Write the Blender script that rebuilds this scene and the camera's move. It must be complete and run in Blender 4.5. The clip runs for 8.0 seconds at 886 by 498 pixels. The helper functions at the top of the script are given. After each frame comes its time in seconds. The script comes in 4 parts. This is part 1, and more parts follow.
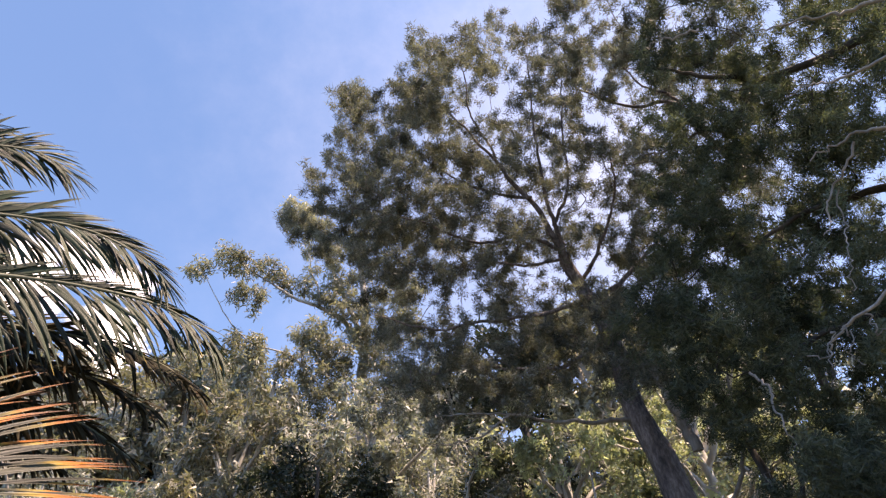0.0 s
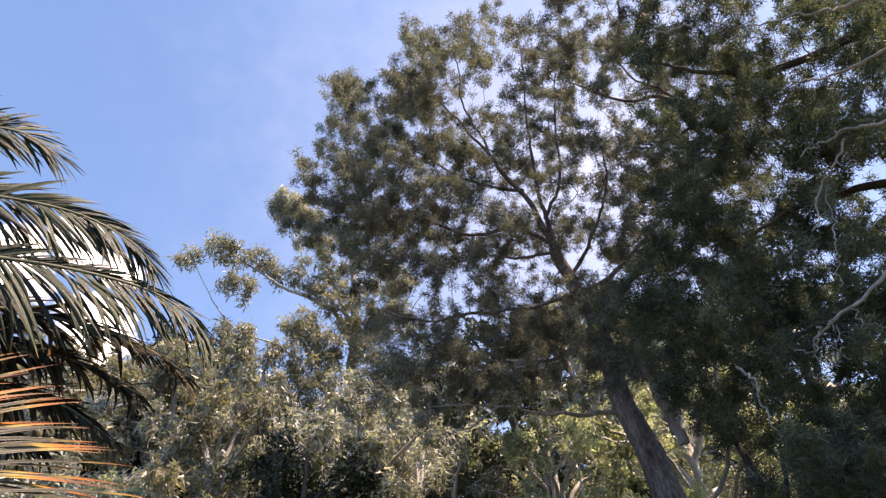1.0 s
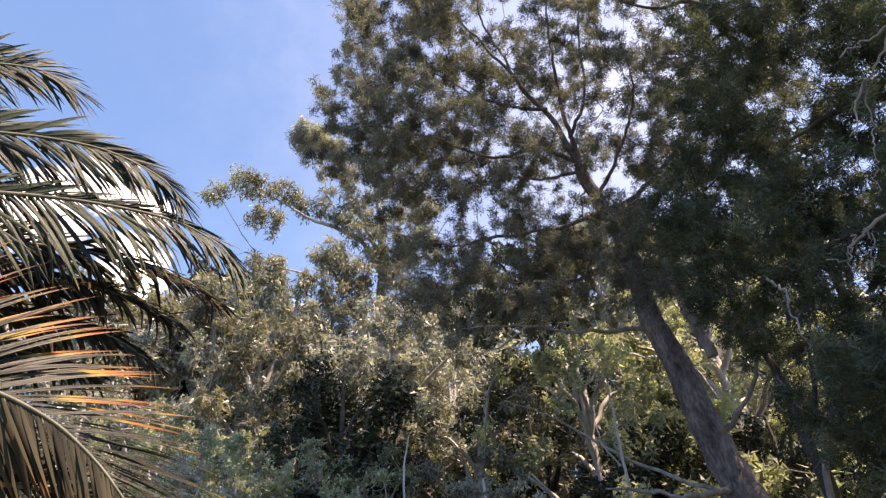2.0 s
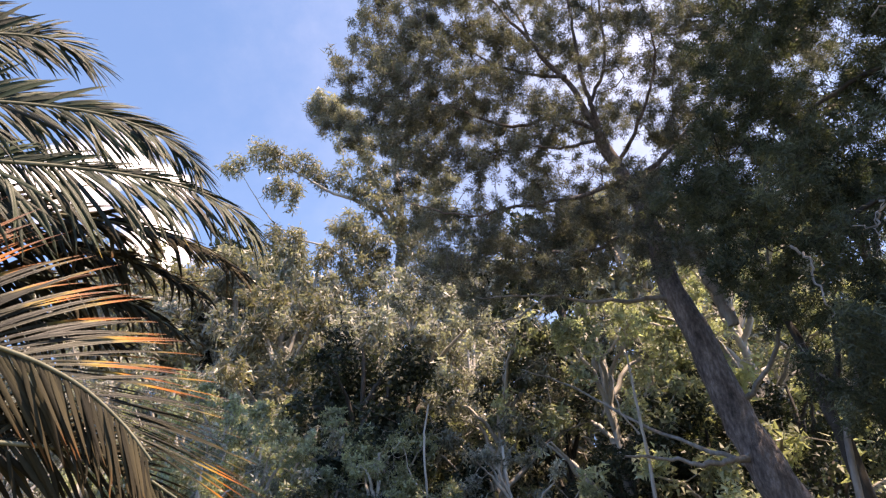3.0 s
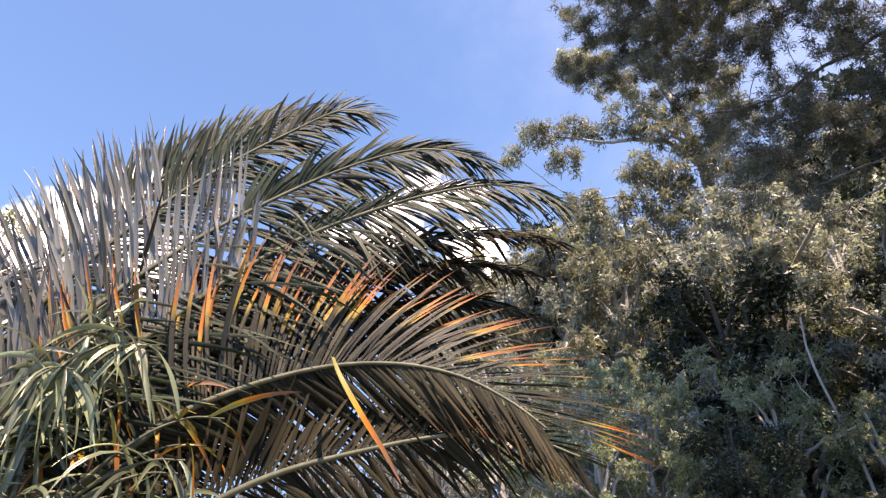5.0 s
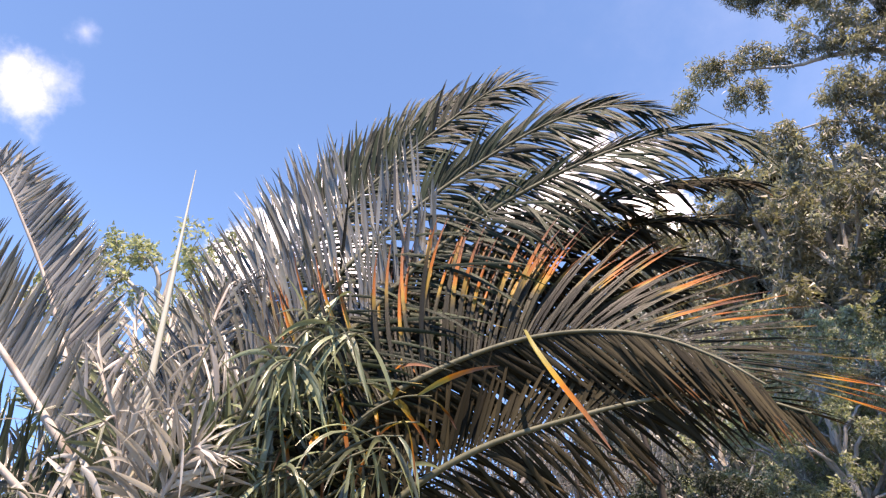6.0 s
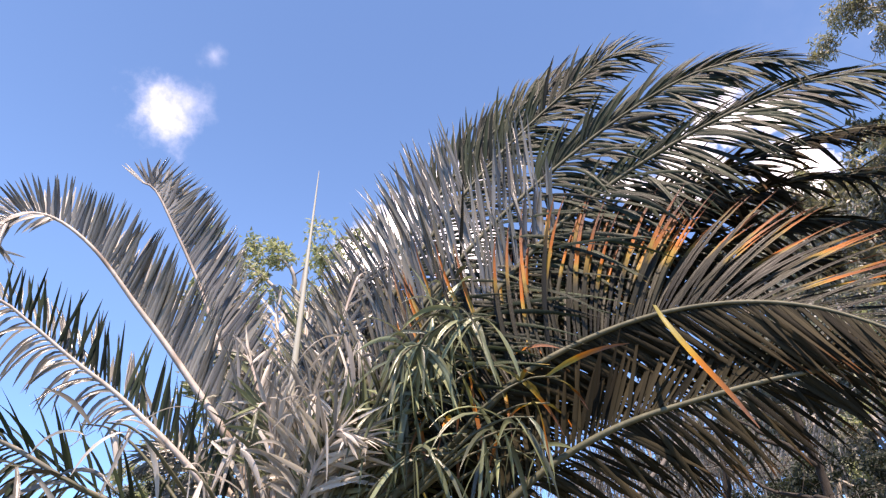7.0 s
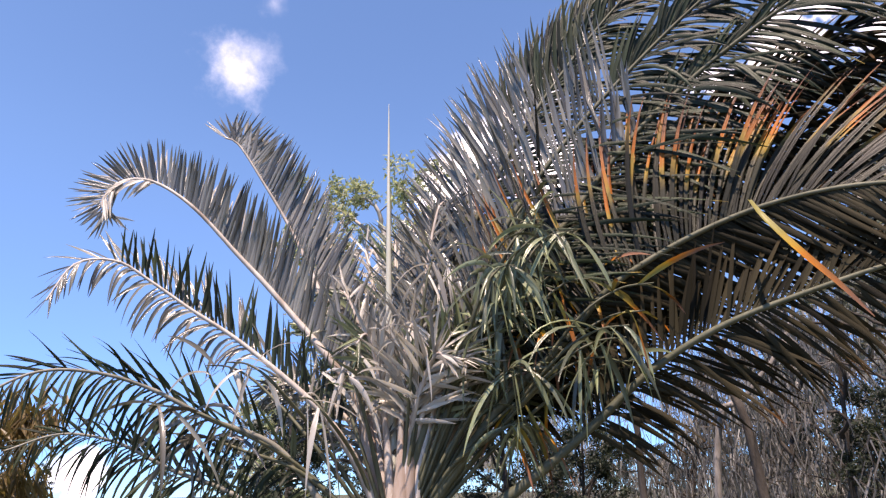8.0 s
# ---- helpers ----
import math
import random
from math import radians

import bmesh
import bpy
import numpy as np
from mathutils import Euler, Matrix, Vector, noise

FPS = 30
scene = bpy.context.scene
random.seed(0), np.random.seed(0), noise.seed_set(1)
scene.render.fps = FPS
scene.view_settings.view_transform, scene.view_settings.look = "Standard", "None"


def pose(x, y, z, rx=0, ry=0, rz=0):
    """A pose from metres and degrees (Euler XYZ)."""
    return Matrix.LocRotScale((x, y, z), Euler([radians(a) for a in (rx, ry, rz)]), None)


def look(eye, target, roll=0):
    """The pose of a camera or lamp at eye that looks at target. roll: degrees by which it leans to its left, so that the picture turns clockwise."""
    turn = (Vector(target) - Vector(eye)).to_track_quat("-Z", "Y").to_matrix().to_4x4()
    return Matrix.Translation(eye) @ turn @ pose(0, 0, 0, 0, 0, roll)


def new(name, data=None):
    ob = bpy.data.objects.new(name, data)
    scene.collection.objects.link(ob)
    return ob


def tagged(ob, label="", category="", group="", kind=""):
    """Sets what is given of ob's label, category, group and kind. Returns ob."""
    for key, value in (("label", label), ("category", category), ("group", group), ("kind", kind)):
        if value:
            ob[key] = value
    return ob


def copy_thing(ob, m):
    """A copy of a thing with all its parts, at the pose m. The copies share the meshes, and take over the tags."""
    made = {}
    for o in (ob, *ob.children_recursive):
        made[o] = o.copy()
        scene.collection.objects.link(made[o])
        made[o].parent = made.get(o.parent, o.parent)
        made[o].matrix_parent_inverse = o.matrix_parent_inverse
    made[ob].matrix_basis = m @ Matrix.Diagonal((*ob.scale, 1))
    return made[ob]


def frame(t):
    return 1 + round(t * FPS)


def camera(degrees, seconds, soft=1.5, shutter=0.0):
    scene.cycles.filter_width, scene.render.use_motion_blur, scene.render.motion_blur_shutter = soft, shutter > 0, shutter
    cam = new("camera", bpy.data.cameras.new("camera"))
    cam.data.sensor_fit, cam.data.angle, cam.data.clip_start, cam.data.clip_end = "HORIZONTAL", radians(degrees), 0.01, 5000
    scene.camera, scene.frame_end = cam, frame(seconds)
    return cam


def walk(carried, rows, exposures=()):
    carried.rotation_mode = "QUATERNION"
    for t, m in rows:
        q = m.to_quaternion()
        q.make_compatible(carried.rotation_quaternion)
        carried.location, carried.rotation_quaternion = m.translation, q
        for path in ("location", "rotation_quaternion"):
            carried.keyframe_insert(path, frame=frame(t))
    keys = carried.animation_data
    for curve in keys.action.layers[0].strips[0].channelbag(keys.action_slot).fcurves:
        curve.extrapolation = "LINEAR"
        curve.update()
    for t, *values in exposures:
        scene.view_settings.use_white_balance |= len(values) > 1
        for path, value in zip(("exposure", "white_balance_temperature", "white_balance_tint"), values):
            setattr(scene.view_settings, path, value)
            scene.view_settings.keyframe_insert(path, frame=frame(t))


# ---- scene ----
STAND = Vector((0.0, 0.0, 1.6))
cam = camera(71.1, 8.0, soft=1.3)

# seconds, eye, turn to the left, tilt upwards, roll (degrees)
PATH = [
    (0.0, (-0.000, 0.116, 1.600), 0.00, 44.68, 0.38),
    (0.5, (0.007, 0.130, 1.592), -1.61, 44.92, -0.11),
    (1.0, (0.010, 0.144, 1.584), -1.10, 44.03, 0.40),
    (1.5, (0.011, 0.159, 1.576), 0.55, 41.13, 1.06),
    (2.0, (0.012, 0.173, 1.568), 1.92, 37.21, 0.07),
    (2.2, (0.012, 0.178, 1.565), 2.19, 36.34, 0.10),
    (3.3, (0.016, 0.209, 1.548), 5.03, 34.30, 0.73),
    (3.5, (0.016, 0.215, 1.545), 5.93, 34.11, 0.43),
    (4.0, (0.007, 0.227, 1.537), 12.16, 33.12, -0.26),
    (4.5, (-0.014, 0.232, 1.529), 25.22, 32.24, -2.31),
    (5.0, (-0.030, 0.235, 1.521), 36.76, 31.50, -2.21),
    (5.2, (-0.033, 0.235, 1.518), 40.46, 31.05, -1.60),
    (6.3, (-0.051, 0.236, 1.500), 60.09, 29.23, 0.26),
    (6.5, (-0.052, 0.238, 1.497), 62.37, 28.93, 0.92),
    (7.0, (-0.053, 0.242, 1.489), 68.14, 28.30, 1.66),
    (7.5, (-0.052, 0.246, 1.481), 73.09, 25.98, 0.76),
    (8.0, (-0.050, 0.254, 1.473), 76.61, 21.44, -1.01),
]
walk(cam, [(t, pose(*eye, 90 + up, 0, turn) @ pose(0, 0, 0, 0, 0, lean)) for t, eye, turn, up, lean in PATH],
     exposures=[(0.0, 1.17, 8650, 27), (2.0, 1.27, 8850, 27), (4.5, 1.27, 8500, 27), (5.0, 1.21, 8200, 27), (6.5, 0.98, 7750, 27), (8.0, 0.70, 7500, 28)])

# ---- world and sun ----
SUN_BEARING, SUN_HEIGHT = 116.0, 65.0   # clockwise from +y, above the horizon


def unit(az, el):
    """Direction by bearing (to the left of +y) and elevation, in degrees."""
    a, e = radians(az), radians(el)
    return Vector((-math.sin(a) * math.cos(e), math.cos(a) * math.cos(e), math.sin(e)))


def sight(az, el, reach):
    """A place by bearing, elevation and distance over the ground from the standpoint."""
    a = radians(az)
    return Vector((-math.sin(a) * reach, math.cos(a) * reach, STAND.z + math.tan(radians(el)) * reach))


def build_world():
    world = bpy.data.worlds.new("sky")
    scene.world = world
    world.use_nodes = True
    nt = world.node_tree
    nt.nodes.clear()
    N = nt.nodes.new
    L = nt.links.new
    out = N("ShaderNodeOutputWorld")
    sky = N("ShaderNodeTexSky")
    sky.sky_type = "NISHITA"
    sky.sun_disc = False
    sky.sun_elevation = radians(SUN_HEIGHT)
    sky.sun_rotation = radians(SUN_BEARING)
    sky.altitude = 3500
    sky.air_density, sky.dust_density, sky.ozone_density = 1.0, 0.0, 2.6
    geo = N("ShaderNodeTexCoord")
    fine = N("ShaderNodeTexNoise")
    fine.inputs["Scale"].default_value, fine.inputs["Detail"].default_value = 14.0, 8.0
    fine.inputs["Roughness"].default_value = 0.62
    L(geo.outputs["Generated"], fine.inputs["Vector"])
    cover = None
    # bearing, elevation, half-width in radians, softness, cover
    for az, el, size, soft, most in CLOUDS:
        gap = N("ShaderNodeVectorMath")
        gap.operation = "DISTANCE"
        gap.inputs[1].default_value = unit(az, el)
        L(geo.outputs["Generated"], gap.inputs[0])
        a = N("ShaderNodeMath")
        a.operation = "DIVIDE"
        a.inputs[1].default_value = size
        L(gap.outputs["Value"], a.inputs[0])
        b = N("ShaderNodeMath")
        b.operation = "MULTIPLY_ADD"            # noise eats into the edge
        rag = 2.6 if most > 0.5 else 0.5
        b.inputs[1].default_value = rag
        L(fine.outputs["Fac"], b.inputs[0])
        c = N("ShaderNodeMath")
        c.operation = "SUBTRACT"
        c.inputs[0].default_value = 1.0
        L(a.outputs[0], c.inputs[1])
        b.inputs[2].default_value = -rag / 2
        d = N("ShaderNodeMath")
        d.operation = "ADD"
        L(c.outputs[0], d.inputs[0])
        L(b.outputs[0], d.inputs[1])
        e = N("ShaderNodeMapRange")
        e.interpolation_type = "SMOOTHSTEP"
        e.inputs["From Min"].default_value, e.inputs["From Max"].default_value = 0.0, soft
        e.inputs["To Max"].default_value = most
        L(d.outputs[0], e.inputs["Value"])
        if cover is None:
            cover = e.outputs["Result"]
        else:
            m = N("ShaderNodeMath")
            m.operation = "MAXIMUM"
            L(cover, m.inputs[0])
            L(e.outputs["Result"], m.inputs[1])
            cover = m.outputs[0]
    mix = N("ShaderNodeMix")
    mix.data_type = "RGBA"
    L(cover, mix.inputs["Factor"])
    tint = N("ShaderNodeMix")
    tint.data_type, tint.blend_type = "RGBA", "MULTIPLY"
    tint.inputs["Factor"].default_value = 1.0
    tint.inputs["B"].default_value = (0.80, 1.05, 1.15, 1)
    L(sky.outputs["Color"], tint.inputs["A"])
    # clear dry air: the sky stays blue towards the horizon
    high = N("ShaderNodeSeparateXYZ")
    L(geo.outputs["Generated"], high.inputs[0])
    grade = N("ShaderNodeMapRange")
    grade.interpolation_type = "SMOOTHSTEP"
    grade.inputs["From Min"].default_value, grade.inputs["From Max"].default_value = -0.1, 0.5
    L(high.outputs["Z"], grade.inputs["Value"])
    deep = N("ShaderNodeMix")
    deep.data_type = "RGBA"
    deep.inputs["A"].default_value = (0.28, 0.44, 0.68, 1)
    deep.inputs["B"].default_value = (1, 1, 1, 1)
    L(grade.outputs["Result"], deep.inputs["Factor"])
    dry = N("ShaderNodeMix")
    dry.data_type, dry.blend_type = "RGBA", "MULTIPLY"
    dry.inputs["Factor"].default_value = 1.0
    L(tint.outputs["Result"], dry.inputs["A"])
    L(deep.outputs["Result"], dry.inputs["B"])
    L(dry.outputs["Result"], mix.inputs["A"])
    mix.inputs["B"].default_value = (9.6, 9.5, 10.0, 1)
    back = N("ShaderNodeBackground")
    back.inputs["Strength"].default_value = 0.199
    L(mix.outputs["Result"], back.inputs["Color"])
    L(back.outputs[0], out.inputs["Surface"])


CLOUDS = [
    (98.6, 35.8, 0.070, 2.8, 1.0), (96.4, 37.2, 0.046, 3.6, 0.9), (95.3, 41.8, 0.026, 4.0, 0.75),
    (37.6, 36.8, 0.045, 0.6, 1.0), (34.2, 36.4, 0.034, 0.6, 1.0), (42.5, 33.0, 0.06, 0.6, 1.0), (33.5, 31.0, 0.055, 0.6, 1.0), (48.0, 32.5, 0.05, 0.6, 1.0),
    (72.4, 31.4, 0.055, 0.6, 1.0), (69.0, 34.2, 0.036, 0.6, 1.0), (76.0, 27.6, 0.06, 0.6, 1.0), (65.5, 35.5, 0.032, 0.6, 1.0), (66.0, 28.0, 0.07, 0.6, 1.0),
    (-22.0, 50.0, 0.75, 2.6, 0.38),     # thin veil of high cloud towards the sun
    (105.5, 2.0, 0.045, 0.8, 1.0),
]
build_world()
sun = new("sun", bpy.data.lights.new("sun", "SUN"))
sun.data.energy, sun.data.angle, sun.data.color = 5.0, radians(0.6), (1.0, 0.94, 0.84)
sun.matrix_world = look(unit(-SUN_BEARING, SUN_HEIGHT) * 60, (0, 0, 0))


# ---- materials ----
def material(name):
    m = bpy.data.materials.new(name)
    m.use_nodes = True
    m.node_tree.nodes.clear()
    return m, m.node_tree.nodes.new, m.node_tree.links.new


def ramp(N, stops):
    r = N("ShaderNodeValToRGB")
    els = r.color_ramp.elements
    while len(els) < len(stops):
        els.new(0.5)
    for e, (p, c) in zip(els, stops):
        e.position, e.color = p, (*c, 1)
    return r


def leaf_material(name, dark, mid, light, gloss=0.4, thin=0.35, patch=0.5, sheen=0.5, least=0.75, most=1.5):
    """Foliage: every blade its own tint, broader patches, a glossy skin and light coming through."""
    m, N, L = material(name)
    out = N("ShaderNodeOutputMaterial")
    geo = N("ShaderNodeNewGeometry")
    noise_ = N("ShaderNodeTexNoise")
    noise_.inputs["Scale"].default_value, noise_.inputs["Detail"].default_value = patch, 3.0
    pos = N("ShaderNodeTexCoord")
    L(pos.outputs["Object"], noise_.inputs["Vector"])
    mixf = N("ShaderNodeMath")
    mixf.operation = "MULTIPLY_ADD"
    mixf.inputs[1].default_value = 0.42
    L(geo.outputs["Random Per Island"], mixf.inputs[0])
    sc = N("ShaderNodeMapRange")
    sc.inputs["From Min"].default_value, sc.inputs["From Max"].default_value = 0.3, 0.7
    sc.inputs["To Max"].default_value = 0.58
    L(noise_.outputs["Fac"], sc.inputs["Value"])
    L(sc.outputs["Result"], mixf.inputs[2])
    shade = ramp(N, [(0.1, dark), (0.5, mid), (0.95, light)])
    L(mixf.outputs[0], shade.inputs["Fac"])
    own = N("ShaderNodeObjectInfo")
    col = N("ShaderNodeHueSaturation")
    for key, low, high in (("Value", least, most), ("Saturation", 0.8, 0.45), ("Hue", 0.488, 0.503)):
        r = N("ShaderNodeMapRange")
        r.inputs["To Min"].default_value, r.inputs["To Max"].default_value = low, high
        L(own.outputs["Random"], r.inputs["Value"])
        L(r.outputs["Result"], col.inputs[key])
    L(shade.outputs["Color"], col.inputs["Color"])
    bsdf = N("ShaderNodeBsdfPrincipled")
    bsdf.inputs["Roughness"].default_value = gloss
    bsdf.inputs["Specular IOR Level"].default_value = sheen
    L(col.outputs["Color"], bsdf.inputs["Base Color"])
    lit = N("ShaderNodeBsdfTranslucent")
    warm = N("ShaderNodeMix")
    warm.data_type, warm.blend_type = "RGBA", "MULTIPLY"
    warm.inputs["Factor"].default_value = 1.0
    warm.inputs["B"].default_value = (1.45, 1.55, 0.9, 1)
    L(col.outputs["Color"], warm.inputs["A"])
    L(warm.outputs["Result"], lit.inputs["Color"])
    both = N("ShaderNodeMixShader")
    both.inputs["Fac"].default_value = thin
    L(bsdf.outputs[0], both.inputs[1])
    L(lit.outputs[0], both.inputs[2])
    L(both.outputs[0], out.inputs["Surface"])
    return m


def bark_material(name, dark, mid, light, scale=6.0, stretch=0.25, bump=0.5, rough=0.85):
    m, N, L = material(name)
    out = N("ShaderNodeOutputMaterial")
    pos = N("ShaderNodeTexCoord")
    mp = N("ShaderNodeMapping")
    mp.inputs["Scale"].default_value = (1, 1, stretch)
    L(pos.outputs["Object"], mp.inputs["Vector"])
    n1 = N("ShaderNodeTexNoise")
    n1.inputs["Scale"].default_value, n1.inputs["Detail"].default_value, n1.inputs["Roughness"].default_value = scale, 8, 0.65
    n2 = N("ShaderNodeTexNoise")
    n2.inputs["Scale"].default_value, n2.inputs["Detail"].default_value = scale * 0.18, 4
    L(mp.outputs[0], n1.inputs["Vector"])
    L(mp.outputs[0], n2.inputs["Vector"])
    av = N("ShaderNodeMath")
    av.operation = "MULTIPLY_ADD"
    av.inputs[1].default_value = 0.6
    L(n1.outputs["Fac"], av.inputs[0])
    h = N("ShaderNodeMath")
    h.operation = "MULTIPLY"
    h.inputs[1].default_value = 0.4
    L(n2.outputs["Fac"], h.inputs[0])
    L(h.outputs[0], av.inputs[2])
    col = ramp(N, [(0.36, dark), (0.5, mid), (0.64, light)])
    L(av.outputs[0], col.inputs["Fac"])
    bsdf = N("ShaderNodeBsdfPrincipled")
    bsdf.inputs["Roughness"].default_value = rough
    L(col.outputs["Color"], bsdf.inputs["Base Color"])
    bp = N("ShaderNodeBump")
    bp.inputs["Strength"].default_value, bp.inputs["Distance"].default_value = bump, 0.05
    L(n1.outputs["Fac"], bp.inputs["Height"])
    L(bp.outputs["Normal"], bsdf.inputs["Normal"])
    L(bsdf.outputs[0], out.inputs["Surface"])
    return m


def frond_material(name, base, edge, dry_from, dry, gloss=0.32, thin=0.18, sheen=0.35, least=0.35, most=1.6):
    """Palm leaflets: fresh at the rib, drying to orange and brown at the tips. UV: across, along."""
    m, N, L = material(name)
    out = N("ShaderNodeOutputMaterial")
    uv = N("ShaderNodeTexCoord")
    sep = N("ShaderNodeSeparateXYZ")
    L(uv.outputs["UV"], sep.inputs[0])
    info = N("ShaderNodeObjectInfo")
    geo = N("ShaderNodeNewGeometry")
    rnd = N("ShaderNodeMath")
    rnd.operation = "ADD"
    L(info.outputs["Random"], rnd.inputs[0])
    L(geo.outputs["Random Per Island"], rnd.inputs[1])
    fr = N("ShaderNodeMath")
    fr.operation = "FRACT"
    L(rnd.outputs[0], fr.inputs[0])
    grain = N("ShaderNodeTexNoise")
    grain.inputs["Scale"].default_value, grain.inputs["Detail"].default_value = 9.0, 4.0
    L(uv.outputs["Object"], grain.inputs["Vector"])
    # how far along the drying goes
    a = N("ShaderNodeMath")
    a.operation = "MULTIPLY_ADD"
    a.inputs[1].default_value = 0.36
    L(fr.outputs[0], a.inputs[0])
    L(sep.outputs["Y"], a.inputs[2])
    b = N("ShaderNodeMath")
    b.operation = "MULTIPLY_ADD"
    b.inputs[1].default_value = 0.25
    L(grain.outputs["Fac"], b.inputs[0])
    L(a.outputs[0], b.inputs[2])
    col = ramp(N, [(0.0, base), (max(dry_from - 0.07, 0.05), edge), (dry_from, dry[0]), (min(dry_from + 0.05, 0.98), dry[1]), (min(dry_from + 0.22, 1.0), dry[2])])
    sc = N("ShaderNodeMath")
    sc.operation = "DIVIDE"
    sc.inputs[1].default_value = 1.61
    L(b.outputs[0], sc.inputs[0])
    L(sc.outputs[0], col.inputs["Fac"])
    tint = N("ShaderNodeHueSaturation")
    v = N("ShaderNodeMapRange")
    v.inputs["To Min"].default_value, v.inputs["To Max"].default_value = least, most
    L(fr.outputs[0], v.inputs["Value"])
    L(v.outputs["Result"], tint.inputs["Value"])
    L(col.outputs["Color"], tint.inputs["Color"])
    veins = N("ShaderNodeTexWave")
    veins.inputs["Scale"].default_value, veins.inputs["Distortion"].default_value = 3.0, 0.4
    L(uv.outputs["UV"], veins.inputs["Vector"])
    bp = N("ShaderNodeBump")
    bp.inputs["Strength"].default_value, bp.inputs["Distance"].default_value = 0.25, 0.004
    L(veins.outputs["Fac"], bp.inputs["Height"])
    bsdf = N("ShaderNodeBsdfPrincipled")
    bsdf.inputs["Roughness"].default_value = gloss
    bsdf.inputs["Specular IOR Level"].default_value = sheen
    L(tint.outputs["Color"], bsdf.inputs["Base Color"])
    L(bp.outputs["Normal"], bsdf.inputs["Normal"])
    lit = N("ShaderNodeBsdfTranslucent")
    L(tint.outputs["Color"], lit.inputs["Color"])
    both = N("ShaderNodeMixShader")
    both.inputs["Fac"].default_value = thin
    L(bsdf.outputs[0], both.inputs[1])
    L(lit.outputs[0], both.inputs[2])
    L(both.outputs[0], out.inputs["Surface"])
    return m


def ground_material():
    m, N, L = material("leaf_litter_and_grass")
    out = N("ShaderNodeOutputMaterial")
    pos = N("ShaderNodeTexCoord")
    n1 = N("ShaderNodeTexNoise")
    n1.inputs["Scale"].default_value, n1.inputs["Detail"].default_value = 0.35, 6
    n2 = N("ShaderNodeTexNoise")
    n2.inputs["Scale"].default_value, n2.inputs["Detail"].default_value = 14.0, 6
    L(pos.outputs["Object"], n1.inputs["Vector"])
    L(pos.outputs["Object"], n2.inputs["Vector"])
    add = N("ShaderNodeMath")
    add.operation = "ADD"
    L(n1.outputs["Fac"], add.inputs[0])
    L(n2.outputs["Fac"], add.inputs[1])
    half = N("ShaderNodeMath")
    half.operation = "MULTIPLY"
    half.inputs[1].default_value = 0.5
    L(add.outputs[0], half.inputs[0])
    col = ramp(N, [(0.38, (0.05, 0.035, 0.02)), (0.5, (0.07, 0.075, 0.03)), (0.62, (0.16, 0.13, 0.07))])
    L(half.outputs[0], col.inputs["Fac"])
    bsdf = N("ShaderNodeBsdfPrincipled")
    bsdf.inputs["Roughness"].default_value = 0.9
    L(col.outputs["Color"], bsdf.inputs["Base Color"])
    bp = N("ShaderNodeBump")
    bp.inputs["Distance"].default_value = 0.05
    L(n2.outputs["Fac"], bp.inputs["Height"])
    L(bp.outputs["Normal"], bsdf.inputs["Normal"])
    L(bsdf.outputs[0], out.inputs["Surface"])
    return m


NEEDLE = leaf_material("pine_needles", (0.044, 0.046, 0.037), (0.106, 0.110, 0.088), (0.240, 0.240, 0.192), 0.6, 0.3, 1.2, 0.2)
NEEDLE_GREEN = leaf_material("fresh_pine_needles", (0.038, 0.054, 0.038), (0.092, 0.120, 0.082), (0.205, 0.250, 0.160), 0.6, 0.35, 1.2, 0.2)
GUM = leaf_material("gum_leaves", (0.096, 0.094, 0.065), (0.206, 0.196, 0.125), (0.371, 0.338, 0.209), 0.42, 0.35)
GUM_GREY = leaf_material("grey_gum_leaves", (0.062, 0.066, 0.056), (0.195, 0.202, 0.170), (0.49, 0.49, 0.43), 0.48, 0.3, 1.1)
GLOSSY = leaf_material("dark_glossy_leaves", (0.012, 0.022, 0.012), (0.029, 0.048, 0.026), (0.068, 0.098, 0.050), 0.5, 0.2, sheen=0.3, most=1.1)
SUNNY = leaf_material("light_green_leaves", (0.080, 0.094, 0.046), (0.240, 0.265, 0.130), (0.52, 0.55, 0.30), 0.48, 0.4, 1.1)
STRAW = leaf_material("grey_hanging_leaves", (0.044, 0.043, 0.041), (0.135, 0.132, 0.127), (0.34, 0.335, 0.325), 0.5, 0.3, 1.4)
OCHRE = leaf_material("yellow_brown_leaves", (0.10, 0.07, 0.02), (0.25, 0.17, 0.03), (0.42, 0.28, 0.05), 0.45, 0.45)
BARK = bark_material("pine_bark", (0.042, 0.033, 0.031), (0.155, 0.124, 0.114), (0.33, 0.28, 0.262), 18.0, 0.35, 1.0)
PALE_BARK = bark_material("pale_gum_bark", (0.19, 0.16, 0.135), (0.38, 0.35, 0.31), (0.56, 0.53, 0.49), 3.0, 0.2, 0.2, 0.7)
DEADWOOD = bark_material("grey_dead_wood", (0.10, 0.09, 0.08), (0.22, 0.20, 0.18), (0.36, 0.33, 0.30), 9.0, 0.3, 0.4)
DARK_BARK = bark_material("dark_bark", (0.02, 0.017, 0.014), (0.05, 0.042, 0.035), (0.10, 0.085, 0.07), 8.0, 0.3, 0.6)
RACHIS = bark_material("palm_rib", (0.055, 0.058, 0.032), (0.100, 0.100, 0.056), (0.17, 0.165, 0.105), 12.0, 0.3, 0.15, 0.62)
RACHIS_PALE = bark_material("pale_palm_rib", (0.30, 0.235, 0.19), (0.52, 0.455, 0.395), (0.70, 0.645, 0.585), 12.0, 0.3, 0.15, 0.5)
